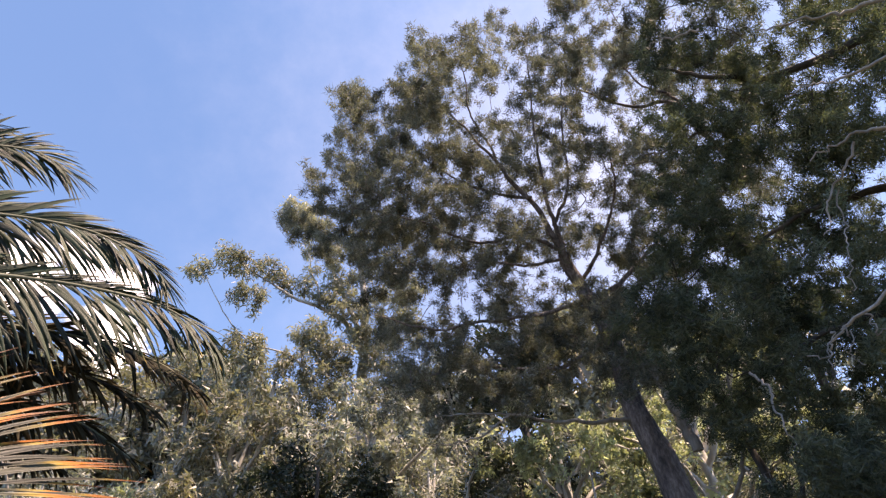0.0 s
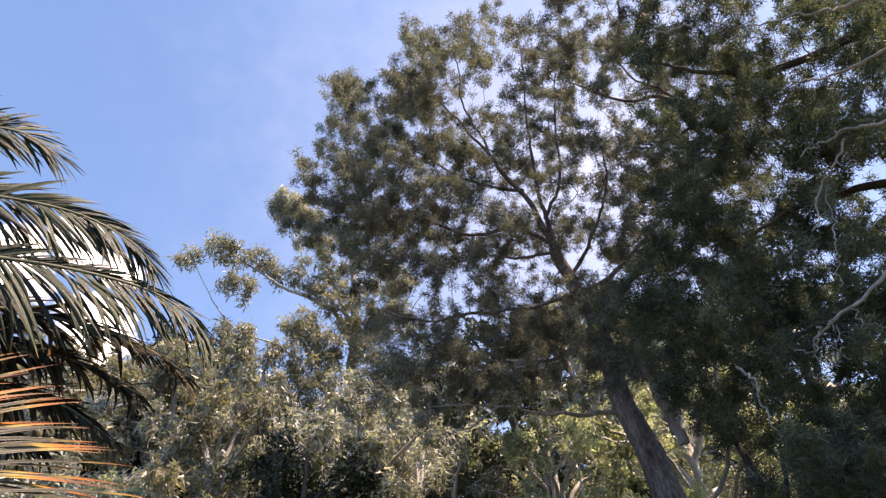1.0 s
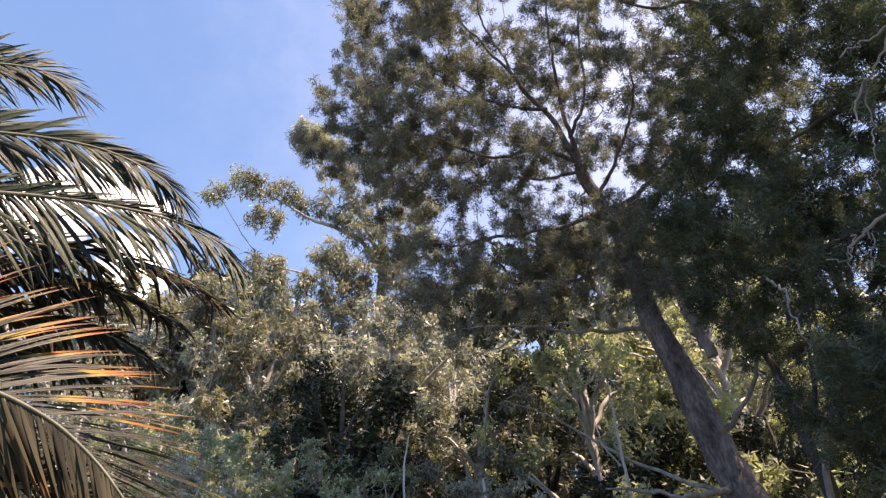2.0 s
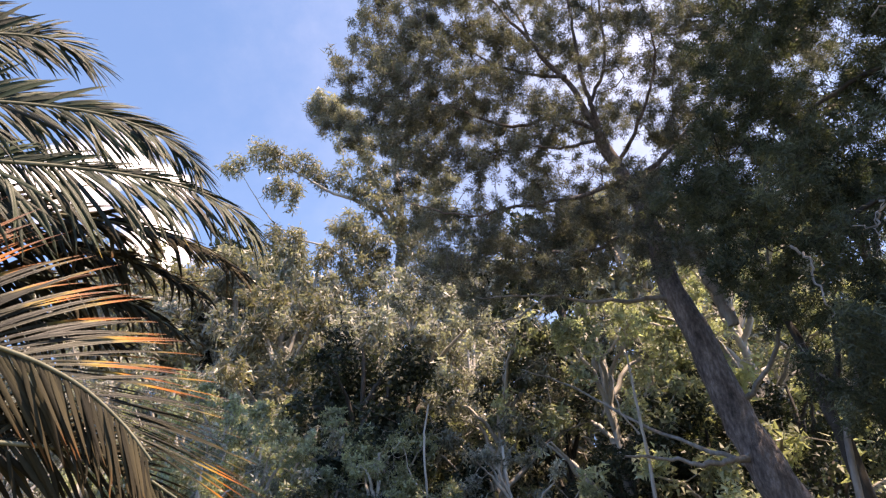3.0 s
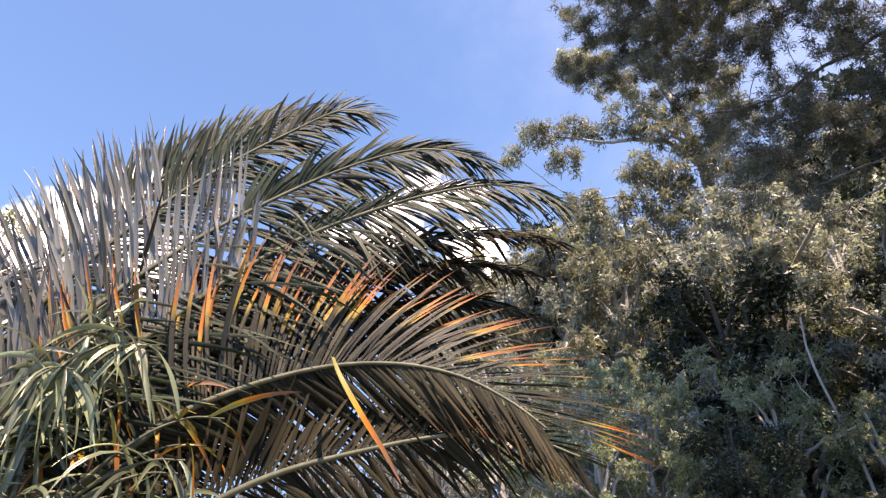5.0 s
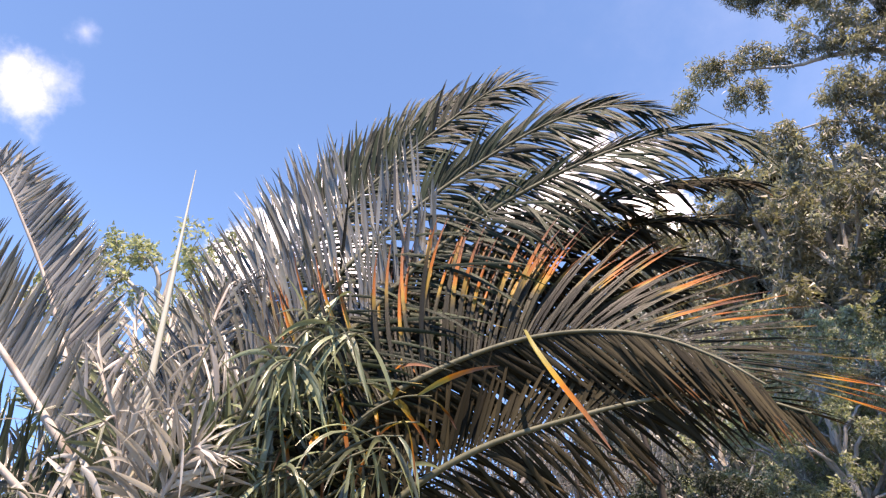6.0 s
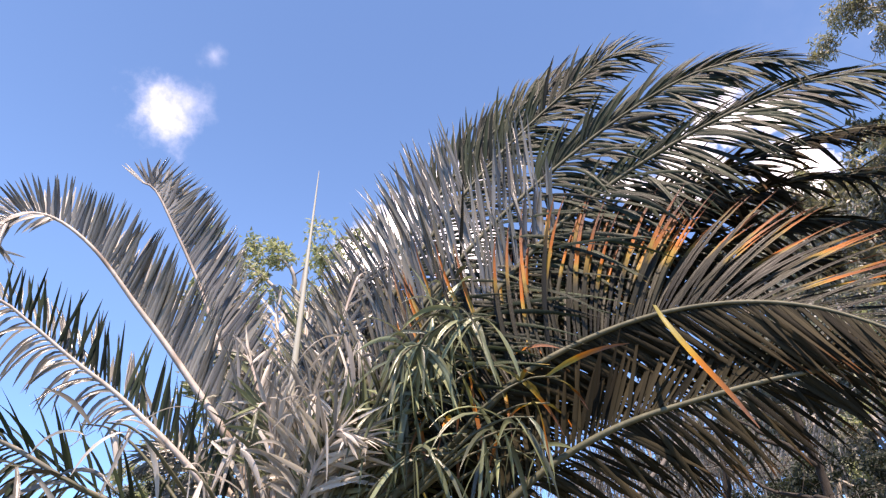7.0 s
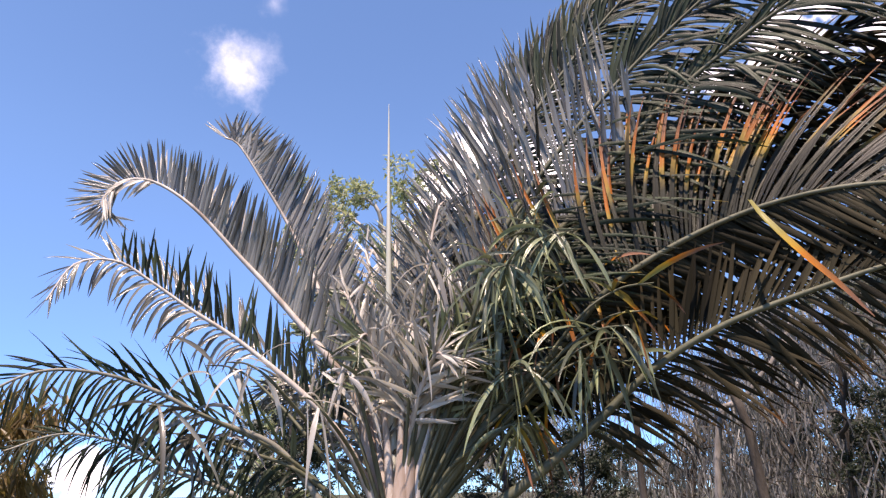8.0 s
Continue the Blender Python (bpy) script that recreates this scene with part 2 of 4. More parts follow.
RACHIS_GREY = bark_material("grey_green_palm_rib", (0.12, 0.115, 0.085), (0.22, 0.21, 0.165), (0.34, 0.325, 0.27), 12.0, 0.3, 0.15, 0.55)
SHEATH = bark_material("palm_leaf_base", (0.20, 0.13, 0.09), (0.38, 0.29, 0.23), (0.58, 0.53, 0.47), 6.0, 0.12, 0.2, 0.55)
DRY = [(0.28, 0.18, 0.03), (0.36, 0.11, 0.012), (0.085, 0.032, 0.016)]
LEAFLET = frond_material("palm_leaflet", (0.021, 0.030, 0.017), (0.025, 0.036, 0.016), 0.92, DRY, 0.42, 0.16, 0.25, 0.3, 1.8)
# waxy silver; the sun's white along the rib is in this colour too
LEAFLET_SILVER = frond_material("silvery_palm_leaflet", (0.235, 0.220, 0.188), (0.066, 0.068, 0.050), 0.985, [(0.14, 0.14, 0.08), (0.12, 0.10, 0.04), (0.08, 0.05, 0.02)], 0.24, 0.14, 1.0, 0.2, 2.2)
# lit copy of the silvery leaflet: sunshine raised into a near-white base
LEAFLET_SUNLIT = frond_material("sunlit_palm_leaflet", (0.66, 0.63, 0.57), (0.45, 0.425, 0.365), 0.985, [(0.30, 0.28, 0.21), (0.2, 0.17, 0.11), (0.14, 0.10, 0.07)], 0.34, 0.30, 0.8, 0.35, 1.4)
LEAFLET_STRAP = frond_material("grey_green_palm_strap", (0.19, 0.215, 0.135), (0.155, 0.18, 0.085), 0.93, [(0.26, 0.24, 0.10), (0.38, 0.18, 0.03), (0.22, 0.15, 0.10)], 0.30, 0.2, 0.9, 0.3, 1.8)
LEAFLET_DRY = frond_material("drying_palm_leaflet", (0.024, 0.025, 0.018), (0.036, 0.034, 0.019), 0.665, DRY, 0.40, 0.13, 0.25, 0.3, 1.35)
# dried brown, darkened further: the shade under the fronds is in the colour
LEAFLET_BROWN_SHADED = frond_material("shaded_brown_palm_leaflet", (0.024, 0.023, 0.013), (0.038, 0.030, 0.015), 0.80, [(0.062, 0.036, 0.014), (0.078, 0.032, 0.010), (0.045, 0.022, 0.010)], 0.6, 0.14, 0.12)
LEAFLET_ORANGE = frond_material("yellow_and_orange_palm_leaflet", (0.16, 0.17, 0.07), (0.30, 0.25, 0.06), 0.46, [(0.45, 0.27, 0.03), (0.50, 0.17, 0.015), (0.20, 0.10, 0.06)], 0.42)
SPEAR = bark_material("spear_leaf", (0.45, 0.44, 0.34), (0.60, 0.59, 0.48), (0.72, 0.71, 0.62), 20.0, 0.05, 0.1, 0.4)


# ---- mesh helpers ----
def raw_mesh(name, verts, faces, size, mat, smooth=False, uv=None):
    """A mesh from arrays: faces all of the same size."""
    verts, faces = np.asarray(verts, np.float32).reshape(-1, 3), np.asarray(faces, np.int32).reshape(-1, size)
    me = bpy.data.meshes.new(name)
    me.vertices.add(len(verts))
    me.vertices.foreach_set("co", verts.ravel())
    me.loops.add(faces.size)
    me.loops.foreach_set("vertex_index", faces.ravel())
    me.polygons.add(len(faces))
    me.polygons.foreach_set("loop_start", np.arange(0, faces.size, size, dtype=np.int32))
    me.polygons.foreach_set("use_smooth", np.full(len(faces), smooth))
    if uv is not None:
        layer = me.uv_layers.new(name="UVMap")
        layer.data.foreach_set("uv", np.asarray(uv, np.float32)[faces.ravel()].ravel())
    me.materials.append(mat)
    me.update(calc_edges=True)
    return me


def part(name, me, parent, label="", kind=""):
    ob = new(name, me)
    ob.parent = parent
    return tagged(ob, label=label, kind=kind)


def thing(name, at, label, category, group="", kind=""):
    ob = new(name)
    ob.location = at
    ob.empty_display_size = 0.2
    return tagged(ob, label, category, group, kind)


def smooth_line(pts, n):
    """Catmull-Rom through the points."""
    p = np.array([list(q) for q in pts], float)
    p = np.vstack([2 * p[0] - p[1], p, 2 * p[-1] - p[-2]])
    u = np.linspace(0, len(p) - 3 - 1e-6, n)
    i = u.astype(int)
    s = (u - i)[:, None]
    a, b, c, d = p[i], p[i + 1], p[i + 2], p[i + 3]
    return 0.5 * (2 * b + (c - a) * s + (2 * a - 5 * b + 4 * c - d) * s ** 2 + (3 * b - a - 3 * c + d) * s ** 3)


def frames_along(line):
    t = np.gradient(line, axis=0)
    t /= np.linalg.norm(t, axis=1)[:, None] + 1e-9
    ref = np.array([0.31, 0.95, 0.05])
    a = np.cross(t, ref)
    a /= np.linalg.norm(a, axis=1)[:, None] + 1e-9
    return t, a, np.cross(t, a)


def tube(line, radii, sides=8, rough=0.0, rng=None, squash=1.0):
    """Vertices and quads of a tapering limb along a line."""
    _, a, b = frames_along(line)
    ang = np.linspace(0, 2 * np.pi, sides, endpoint=False)
    r = np.asarray(radii)[:, None] * np.ones(sides)
    if rough:
        r = r * (1 + rough * rng.normal(size=r.shape))
    v = line[:, None] + r[..., None] * (np.cos(ang)[None, :, None] * a[:, None] + squash * np.sin(ang)[None, :, None] * b[:, None])
    n = len(line)
    i = np.arange(n - 1)[:, None] * sides
    j = np.arange(sides)[None]
    k = (j + 1) % sides
    f = np.stack([i + j, i + k, i + sides + k, i + sides + j], -1).reshape(-1, 4)
    return v.reshape(-1, 3), f


def limb_mesh(name, pts, r0, r1, mat, sides=8, n=24, rough=0.0, rng=None, wobble=0.0, taper=1.0):
    line = smooth_line(pts, n)
    if wobble:
        w = np.cumsum(rng.normal(size=line.shape), 0) * wobble / math.sqrt(n)
        line = line + w - np.linspace(0, 1, n)[:, None] * w[-1]
    u = np.linspace(0, 1, n) ** taper
    v, f = tube(line, r0 + (r1 - r0) * u, sides, rough, rng)
    return raw_mesh(name, v, f, 4, mat, True), line


def dirs(rng, n):
    d = rng.normal(size=(n, 3))
    return d / np.linalg.norm(d, axis=1)[:, None]


def normal(v):
    return v / (np.linalg.norm(v, axis=-1)[..., None] + 1e-9)


# ---- foliage: arrays of many small blades ----
def needles(rng, tips, ways, count, length, width, spread=0.9, lift=0.25, ball=0.0):
    """Brushes of thin needles, one brush on each tip."""
    n = len(tips)
    d = normal(np.repeat(ways, count, 0) * 0.8 + dirs(rng, n * count) * spread + np.array([0, 0, lift]))
    ln = length * rng.uniform(0.55, 1.15, (n * count, 1)) * np.repeat(rng.uniform(0.7, 1.25, n), count)[:, None]
    base = np.repeat(tips, count, 0) - np.repeat(ways, count, 0) * length * rng.uniform(0, 0.9, (n * count, 1)) + dirs(rng, n * count) * (length * 0.10 + ball * rng.uniform(0, 1, (n * count, 1)) ** 0.5)
    side = normal(np.cross(d, dirs(rng, n * count))) * width
    v = np.stack([base - side, base + side, base + d * ln], 1).reshape(-1, 3)
    return v, np.arange(len(v)).reshape(-1, 3)


def leaves(rng, tips, count, length, width, cloud, hang=0.0, flat=0.0, far=False):
    """Loose leaves about each tip: pointed, folded along the rib. hang: how far they droop; flat: how far they lie level."""
    n = len(tips) * count
    c = np.repeat(tips, count, 0) + dirs(rng, n) * (rng.uniform(0, 1, (n, 1)) ** 0.6) * cloud * np.repeat(rng.uniform(0.6, 1.3, len(tips)), count)[:, None]
    d = dirs(rng, n)
    d[:, 2] = d[:, 2] * (1 - flat) - hang
    d = normal(d)
    side = np.cross(d, dirs(rng, n) * (1 - flat) + np.array([0, 0, flat * 1.5]))
    side = normal(side)
    up = np.cross(side, d)
    ln = length * rng.uniform(0.6, 1.25, (n, 1))
    w = width * rng.uniform(0.7, 1.2, (n, 1))
    if far:
        v = np.stack([c - side * w, c + side * w + up * w * 0.4, c + d * ln], 1).reshape(-1, 3)
        return v, np.arange(len(v)).reshape(-1, 3)
    mid = c + d * ln * 0.42
    v = np.stack([c, mid + side * w + up * w * 0.35, c + d * ln, mid - side * w + up * w * 0.35], 1).reshape(-1, 3)
    i = np.arange(n)[:, None] * 4
    f = np.concatenate([i + [0, 1, 2], i + [0, 2, 3]], 1).reshape(-1, 3)
    return v, f


def lobes_points(rng, lobes, gap=0.55):
    """Points in round clumps of foliage; a coarse noise leaves gaps between them."""
    out = []
    for c, r, n in lobes:
        p = dirs(rng, n) * (rng.uniform(0.15, 1, (n, 1)) ** 0.45) * np.array([r, r, r * 0.8]) + np.array(c)
        keep = [noise.noise(Vector(q) * 0.7) > gap - 1 for q in p] if gap else np.ones(n, bool)
        out.append(p[np.array(keep)])
    return np.concatenate(out)


def reach_out(rng, nodes, targets, sag=0.1, joints=(0.36, 0.7, 1.0)):
    """Twigs: each target grows from the nearest node that already stands. Returns points, parents, the tips' numbers."""
    pos = np.zeros((len(nodes) + len(targets) * len(joints), 3))
    par = np.full(len(pos), -1)
    pos[:len(nodes)] = nodes
    m = len(nodes)
    near = np.array([np.min(((nodes - q) ** 2).sum(1)) for q in targets])
    tips = np.zeros(len(targets), int)
    for q in np.argsort(near):
        p = targets[q]
        gap2 = ((pos[:m] - p) ** 2).sum(1)
        k = int(np.argmin(gap2))
        a = pos[k]
        d = math.sqrt(gap2[k])
        for s in joints:
            w = a + (p - a) * s
            w[2] -= sag * d * math.sin(s * math.pi)
            if s < 1:
                w = w + rng.normal(size=3) * d * 0.06
            pos[m], par[m] = w, k
            k = m
            m += 1
        tips[q] = k
    return pos, par, tips


def twig_arrays(pos, par, first, thin, power=0.42):
    """Three-sided twigs whose thickness follows what they carry."""
    load = np.zeros(len(pos))
    kids = np.bincount(par[par >= 0], minlength=len(pos))
    load[kids == 0] = 1
    for i in range(len(pos) - 1, first - 1, -1):
        if par[i] >= 0:
            load[par[i]] += load[i]
    rad = thin * np.maximum(load, 1) ** power
    i = np.arange(first, len(pos))
    a, b = pos[par[i]], pos[i]
    ra, rb = np.minimum(rad[par[i]], rad[i] * 1.35)[:, None], rad[i][:, None]
    t = normal(b - a)
    u = normal(np.cross(t, np.array([0.31, 0.2, 0.93])))
    w = np.cross(t, u)
    ring = [(math.cos(k * 2.0944), math.sin(k * 2.0944)) for k in range(3)]
    v = np.stack([a + ra * (u * c + w * s) for c, s in ring] + [b + rb * (u * c + w * s) for c, s in ring], 1).reshape(-1, 3)
    o = np.arange(len(i))[:, None] * 6
    f = np.concatenate([o + [k, (k + 1) % 3, 3 + (k + 1) % 3, 3 + k] for k in range(3)], 1).reshape(-1, 4)
    return v, f


def tree(name, label, foot, trunk, limbs, lobes, leafing, leaf_mat, bark, seed, trunk_r=(0.4, 0.1), twig=0.006, gap=0.55, category="tree",
         dead=(), group="", flare=0.15, twig_mat=None, joints=(0.36, 0.7, 1.0), near=True):
    """A tree: a trunk, its limbs, fine twigs and its foliage. All places in the world."""
    rng = np.random.default_rng(seed)
    root = thing(name, foot, label, category, group)
    off = np.array(list(foot))
    rel = lambda q: np.array(list(q)) - off
    line = smooth_line([rel(q) for q in trunk], 40)
    w = np.cumsum(rng.normal(size=line.shape), 0) * trunk_r[0] * 0.05
    line = line + w - np.linspace(0, 1, 40)[:, None] * w[-1]
    u = np.linspace(0, 1, 40)
    rad = trunk_r[0] + (trunk_r[1] - trunk_r[0]) * u + trunk_r[0] * flare * np.exp(-u * 25)
    v, f = tube(line, rad, 14, 0.035, rng)
    part("trunk", raw_mesh("trunk", v, f, 4, bark, True), root)
    nodes = [line[12:]]
    for pts, r0, r1 in limbs:
        me, ln = limb_mesh("limb", [rel(q) for q in pts], r0, r1, bark, 8 if near else 5, 26 if near else 12, 0.04, rng, 0.12)
        part("limb", me, root)
        nodes.append(ln[4 if near else 2:])
    for pts, r0, r1 in dead:
        me, ln = limb_mesh("dead_branch", [rel(q) for q in pts], r0, r1, DEADWOOD, 7, 26, 0.06, rng, 0.12)
        part("dead_branch", me, root, "bare grey dead branch")
    nodes = np.concatenate(nodes)
    aims = lobes_points(rng, [(rel(c), r, n) for c, r, n in lobes], gap)
    pos, par, tips = reach_out(rng, nodes, aims, joints=joints)
    v, f = twig_arrays(pos, par, len(nodes), twig)
    part("twig_mass", raw_mesh("twig_mass", v, f, 4, twig_mat or bark, True), root, kind="stuff")
    way = normal(pos[tips] - pos[par[tips]])
    v, f = leafing(rng, pos[tips], way)
    part("crown", raw_mesh("crown", v, f, 3, leaf_mat), root, kind="stuff")
    return root


def brushy(count=60, length=0.34, width=0.008, **more):
    return lambda rng, tips, way: needles(rng, tips, way, count, length, width, **more)


def leafy(count=40, length=0.2, width=0.03, cloud=0.5, **more):
    return lambda rng, tips, way: leaves(rng, tips, count, length, width, cloud, **more)


# ---- ground ----
def build_ground():
    n = 90
    r = np.concatenate([[0], np.geomspace(1.0, 3000, n - 1)])
    a = np.linspace(0, 2 * np.pi, 72, endpoint=False)
    x, y = r[:, None] * np.cos(a), r[:, None] * np.sin(a)
    z = np.array([[0.10 * noise.noise(Vector((p * 0.25, q * 0.25, 0))) * min(1, 60 / (abs(p) + abs(q) + 1)) for p, q in zip(px, py)] for px, py in zip(x, y)])
    v = np.stack([x, y, z], -1).reshape(-1, 3)
    i = np.arange(n - 1)[:, None] * 72
    j = np.arange(72)[None]
    k = (j + 1) % 72
    f = np.stack([i + j, i + 72 + j, i + 72 + k, i + k], -1).reshape(-1, 4)
    ob = new("ground", raw_mesh("ground", v, f, 4, ground_material(), True))
    tagged(ob, "grassy ground strewn with leaf litter", "ground", kind="structure")


build_ground()


# ---- the large pine that leans over the clearing ----
def inside(poly, x, y):
    hit = False
    for (x0, y0), (x1, y1) in zip(poly, poly[1:] + poly[:1]):
        if (y0 > y) != (y1 > y) and x < (x1 - x0) * (y - y0) / (y1 - y0) + x0:
            hit = not hit
    return hit


def leaning(az, el, reach):
    """A place in a crown that leans towards the clearing the higher it is."""
    return sight(az, el, reach * (math.cos(radians(max(el, 40))) / math.cos(radians(40))) ** 0.8)


def sprays(seed, outline, reach, depth, count, tufts, size, heart, thin=(), coarse=7.0, least=-0.12):
    """Foliage in sprays that point away from the crown's heart: they crowd where a slow noise is high and leave holes where it is low.
    thin: bearing, elevation, radius, share of the sprays that stay there."""
    rng = np.random.default_rng(seed)
    xs, ys = [p[0] for p in outline], [p[1] for p in outline]
    out, tries = [], 0
    while len(out) < count * tufts and tries < 60000:
        tries += 1
        az, el = rng.uniform(min(xs), max(xs)), rng.uniform(min(ys), max(ys))
        if rng.uniform() > math.cos(radians(el)) / math.cos(radians(min(ys))) or not inside(outline, az, el):
            continue
        flat = Vector((az * math.cos(radians(el)), el, 0))
        if noise.noise(flat / coarse + Vector((0, 0, seed * 3.7))) * 0.5 + noise.noise(flat / 1.8 + Vector((0, 0, seed * 1.3))) * 0.6 + rng.normal() * 0.06 < least:
            continue
        keep = 1.0
        for hx, hy, hr, share in thin:
            if math.hypot((az - hx) * math.cos(radians(el)), el - hy) < hr:
                keep = min(keep, share)
        if rng.uniform() > keep:
            continue
        c = np.array(list(leaning(az, el, reach + rng.normal() * depth)))
        way = normal(normal(c - np.array(list(heart))) + rng.normal(size=3) * 0.35 + np.array([0, 0, 0.15]))
        n = max(3, int(tufts * rng.uniform(0.5, 1.5)))
        along = rng.uniform(-0.6, 0.6, (n, 1)) * size
        p = c + way * along + rng.normal(size=(n, 3)) * size * np.array([0.30, 0.30, 0.17]) * (1.1 - 0.5 * along / size)
        out.extend(p)
    return [(Vector(p), 0.02, 1) for p in out]


def big_pine():
    R = 12.0
    S = lambda az, el, r=R: leaning(az, el, r)
    trunk = [Vector((*S(-25.8, 0).xy, -0.1)), S(-25, 8), S(-23.8, 13.6), S(-22.3, 18.9), S(-20.7, 25.2), S(-19.4, 29.6), S(-18.5, 34.9), S(-16.9, 39), S(-15, 43)]
    limbs = [
        ([S(-15, 42.6), S(-12.1, 48.4), S(-8, 52), S(-3, 55.4), S(1.5, 58)], 0.085, 0.012),
        ([S(-15, 42.8), S(-14.4, 46.7), S(-14.3, 51), S(-14.6, 56), S(-15, 61)], 0.07, 0.012),
        ([S(-15.2, 43.2), S(-10, 45.2, 11.8), S(-4, 45, 11.6), S(4, 47, 11.2), S(12, 47.4, 11)], 0.056, 0.012),
        ([S(-14.8, 42.4), S(-11, 42.6, 11.6), S(-6.8, 43.2, 11.3), S(-2, 42.6, 11)], 0.045, 0.010),
        ([S(-14.4, 45.6), S(-17.5, 49, 12.2), S(-18.5, 54, 12.6), S(-20, 59, 13)], 0.052, 0.012),
        ([S(-12.1, 48.4), S(-6, 49.4, 12.6), S(1, 51.6, 13), S(9, 53.6, 13)], 0.05, 0.010),
        ([S(-16.4, 40), S(-20.2, 43.4, 11.7), S(-23, 48, 11.3), S(-23.5, 53, 11)], 0.056, 0.012),
    ]
    limbs += [
        ([S(-17.4, 38), S(-24, 41, 12.3), S(-30.5, 44.5, 12.6), S(-36.9, 45.5, 12.6)], 0.07, 0.03),
        ([S(-36.9, 45.5, 12.6), S(-35.4, 49.6, 12.4), S(-33.2, 53, 12.2), S(-28, 54.2, 12), S(-21.7, 57, 11.8)], 0.085, 0.02),
        ([S(-35.2, 49.8, 12.4), S(-34.2, 53.3, 12.4), S(-30.7, 55.6, 12.4), S(-28, 60, 12.4)], 0.05, 0.012),
        ([S(-35.4, 49.6, 12.4), S(-30, 49.2, 12.2), S(-26, 49.6, 12)], 0.04, 0.010),
        ([S(-17, 38.6), S(-12, 37.8, 11.4), S(-5, 37.6, 11), S(1, 37, 10.6), S(8, 38, 10.4)], 0.056, 0.012),
        ([S(-18.4, 35), S(-12, 33, 11.6), S(-5, 33.4, 11.2), S(2, 32.8, 11)], 0.05, 0.012),
        ([S(-8, 52), S(-4, 57), S(-2, 63)], 0.035, 0.009),
    ]
    dead = [
        ([S(-20.6, 33, 11.8), S(-22.3, 30.6, 11.7), S(-23.4, 27.4, 11.7), S(-23.6, 24.6, 11.7)], 0.16, 0.10),
        ([S(-18.8, 27.8), S(-14, 28.6, 11.7), S(-6.9, 29.6, 11.3), S(0, 29.4, 11)], 0.055, 0.012),
        ([S(-6.9, 29.6, 11.3), S(-3, 27.5, 11), S(1.5, 27.0, 10.8)], 0.025, 0.006),
        ([S(-22.7, 14.6), S(-20, 14.0, 11.6), S(-17.5, 14.4, 11.4), S(-12.3, 15.2, 11)], 0.065, 0.02),
        ([S(-22.8, 13.8), S(-18, 15.6, 12.6), S(-13, 18, 13), S(-8, 21.5, 13.4), S(-4, 23, 13.6)], 0.05, 0.012),
        ([S(-22.3, 18.5), S(-24.6, 20.2, 11.8), S(-26.7, 23.6, 11.6), S(-28.3, 30.6, 11.4)], 0.06, 0.02),
        ([S(-19.5, 31), S(-21.5, 34, 12.2), S(-21, 37.5, 12.4)], 0.07, 0.03),
    ]
    outline = [(11, 41), (15, 42.6), (20.4, 44.4), (20, 47), (18.2, 49.6), (16, 50.6), (17.6, 53.4), (16.4, 58), (12, 58.6), (8, 58.6), (6.6, 62), (4.6, 64.8), (-3, 64.4), (-10, 64.8), (-17.6, 62.4), (-24, 66), (-30, 69), (-44, 69), (-48, 60), (-44, 50), (-38, 42), (-28, 36), (-20, 32.5),
               (-12, 31), (-8, 29), (-2, 28), (3.5, 29), (6.5, 33), (8, 38)]
    left = [(4, 43), (15, 43), (20.4, 44.4), (18.6, 50), (17, 58), (8, 59), (4.6, 65), (-2, 64), (2, 54)]
    thin = [(-3.6, 40.6, 1.8, 0.05), (-16, 31.4, 1.4, 0.2), (-21, 45.4, 1.6, 0.4), (-13.2, 49.5, 2.0, 0.5), (-45, 57, 1.2, 0.4), (-33, 41.5, 1.0, 0.25), (-28, 53, 3.0, 0.6)]
    heart = S(-14, 46)
    lobes = sprays(3, outline, R - 0.6, 0.8, 370, 6, 0.38, heart, thin, least=-0.10) + sprays(4, outline, R + 1.2, 0.9, 370, 6, 0.40, heart, thin, least=-0.12) + sprays(6, left, R, 1.0, 90, 6, 0.46, heart, least=-0.16)
    lobes += sprays(7, [(6, 28), (9, 38), (0, 37), (-12, 36), (-22, 37), (-19, 31), (-8, 28)], R - 0.6, 0.9, 26, 6, 0.5, heart, thin, least=-0.05) + sprays(15, [(-12, 30.5), (-23, 29.5), (-24, 35.5), (-12, 35)], R - 2.0, 0.3, 9, 6, 0.45, heart, least=-0.2)
    lobes += sprays(17, [(6, 42), (10, 56), (-4, 62), (-20, 62), (-20, 44), (-8, 41)], R + 2.2, 0.5, 90, 6, 0.5, heart, thin[:1], least=-0.1)
    lobes += sprays(18, [(-6.5, 36.5), (-7, 46), (-14, 47), (-23, 42), (-19, 34), (-12, 35)], R + 1.5, 0.5, 60, 6, 0.5, heart, least=-0.3)
    lobes += sprays(16, [(-17, 43), (-17, 60), (-38, 62), (-40, 42), (-26, 38)], R + 2.4, 0.6, 150, 6, 0.5, heart, thin[:2], least=-0.08)
    tree("pine_tree", "tall leaning pine with rough grey bark and tufted needles", trunk[0], trunk, limbs, lobes,
         brushy(66, 0.14, 0.0098, spread=2.4, lift=0.1, ball=0.125), NEEDLE, BARK, 11, (0.37, 0.14), 0.0035, 0, "pine tree", dead)


big_pine()


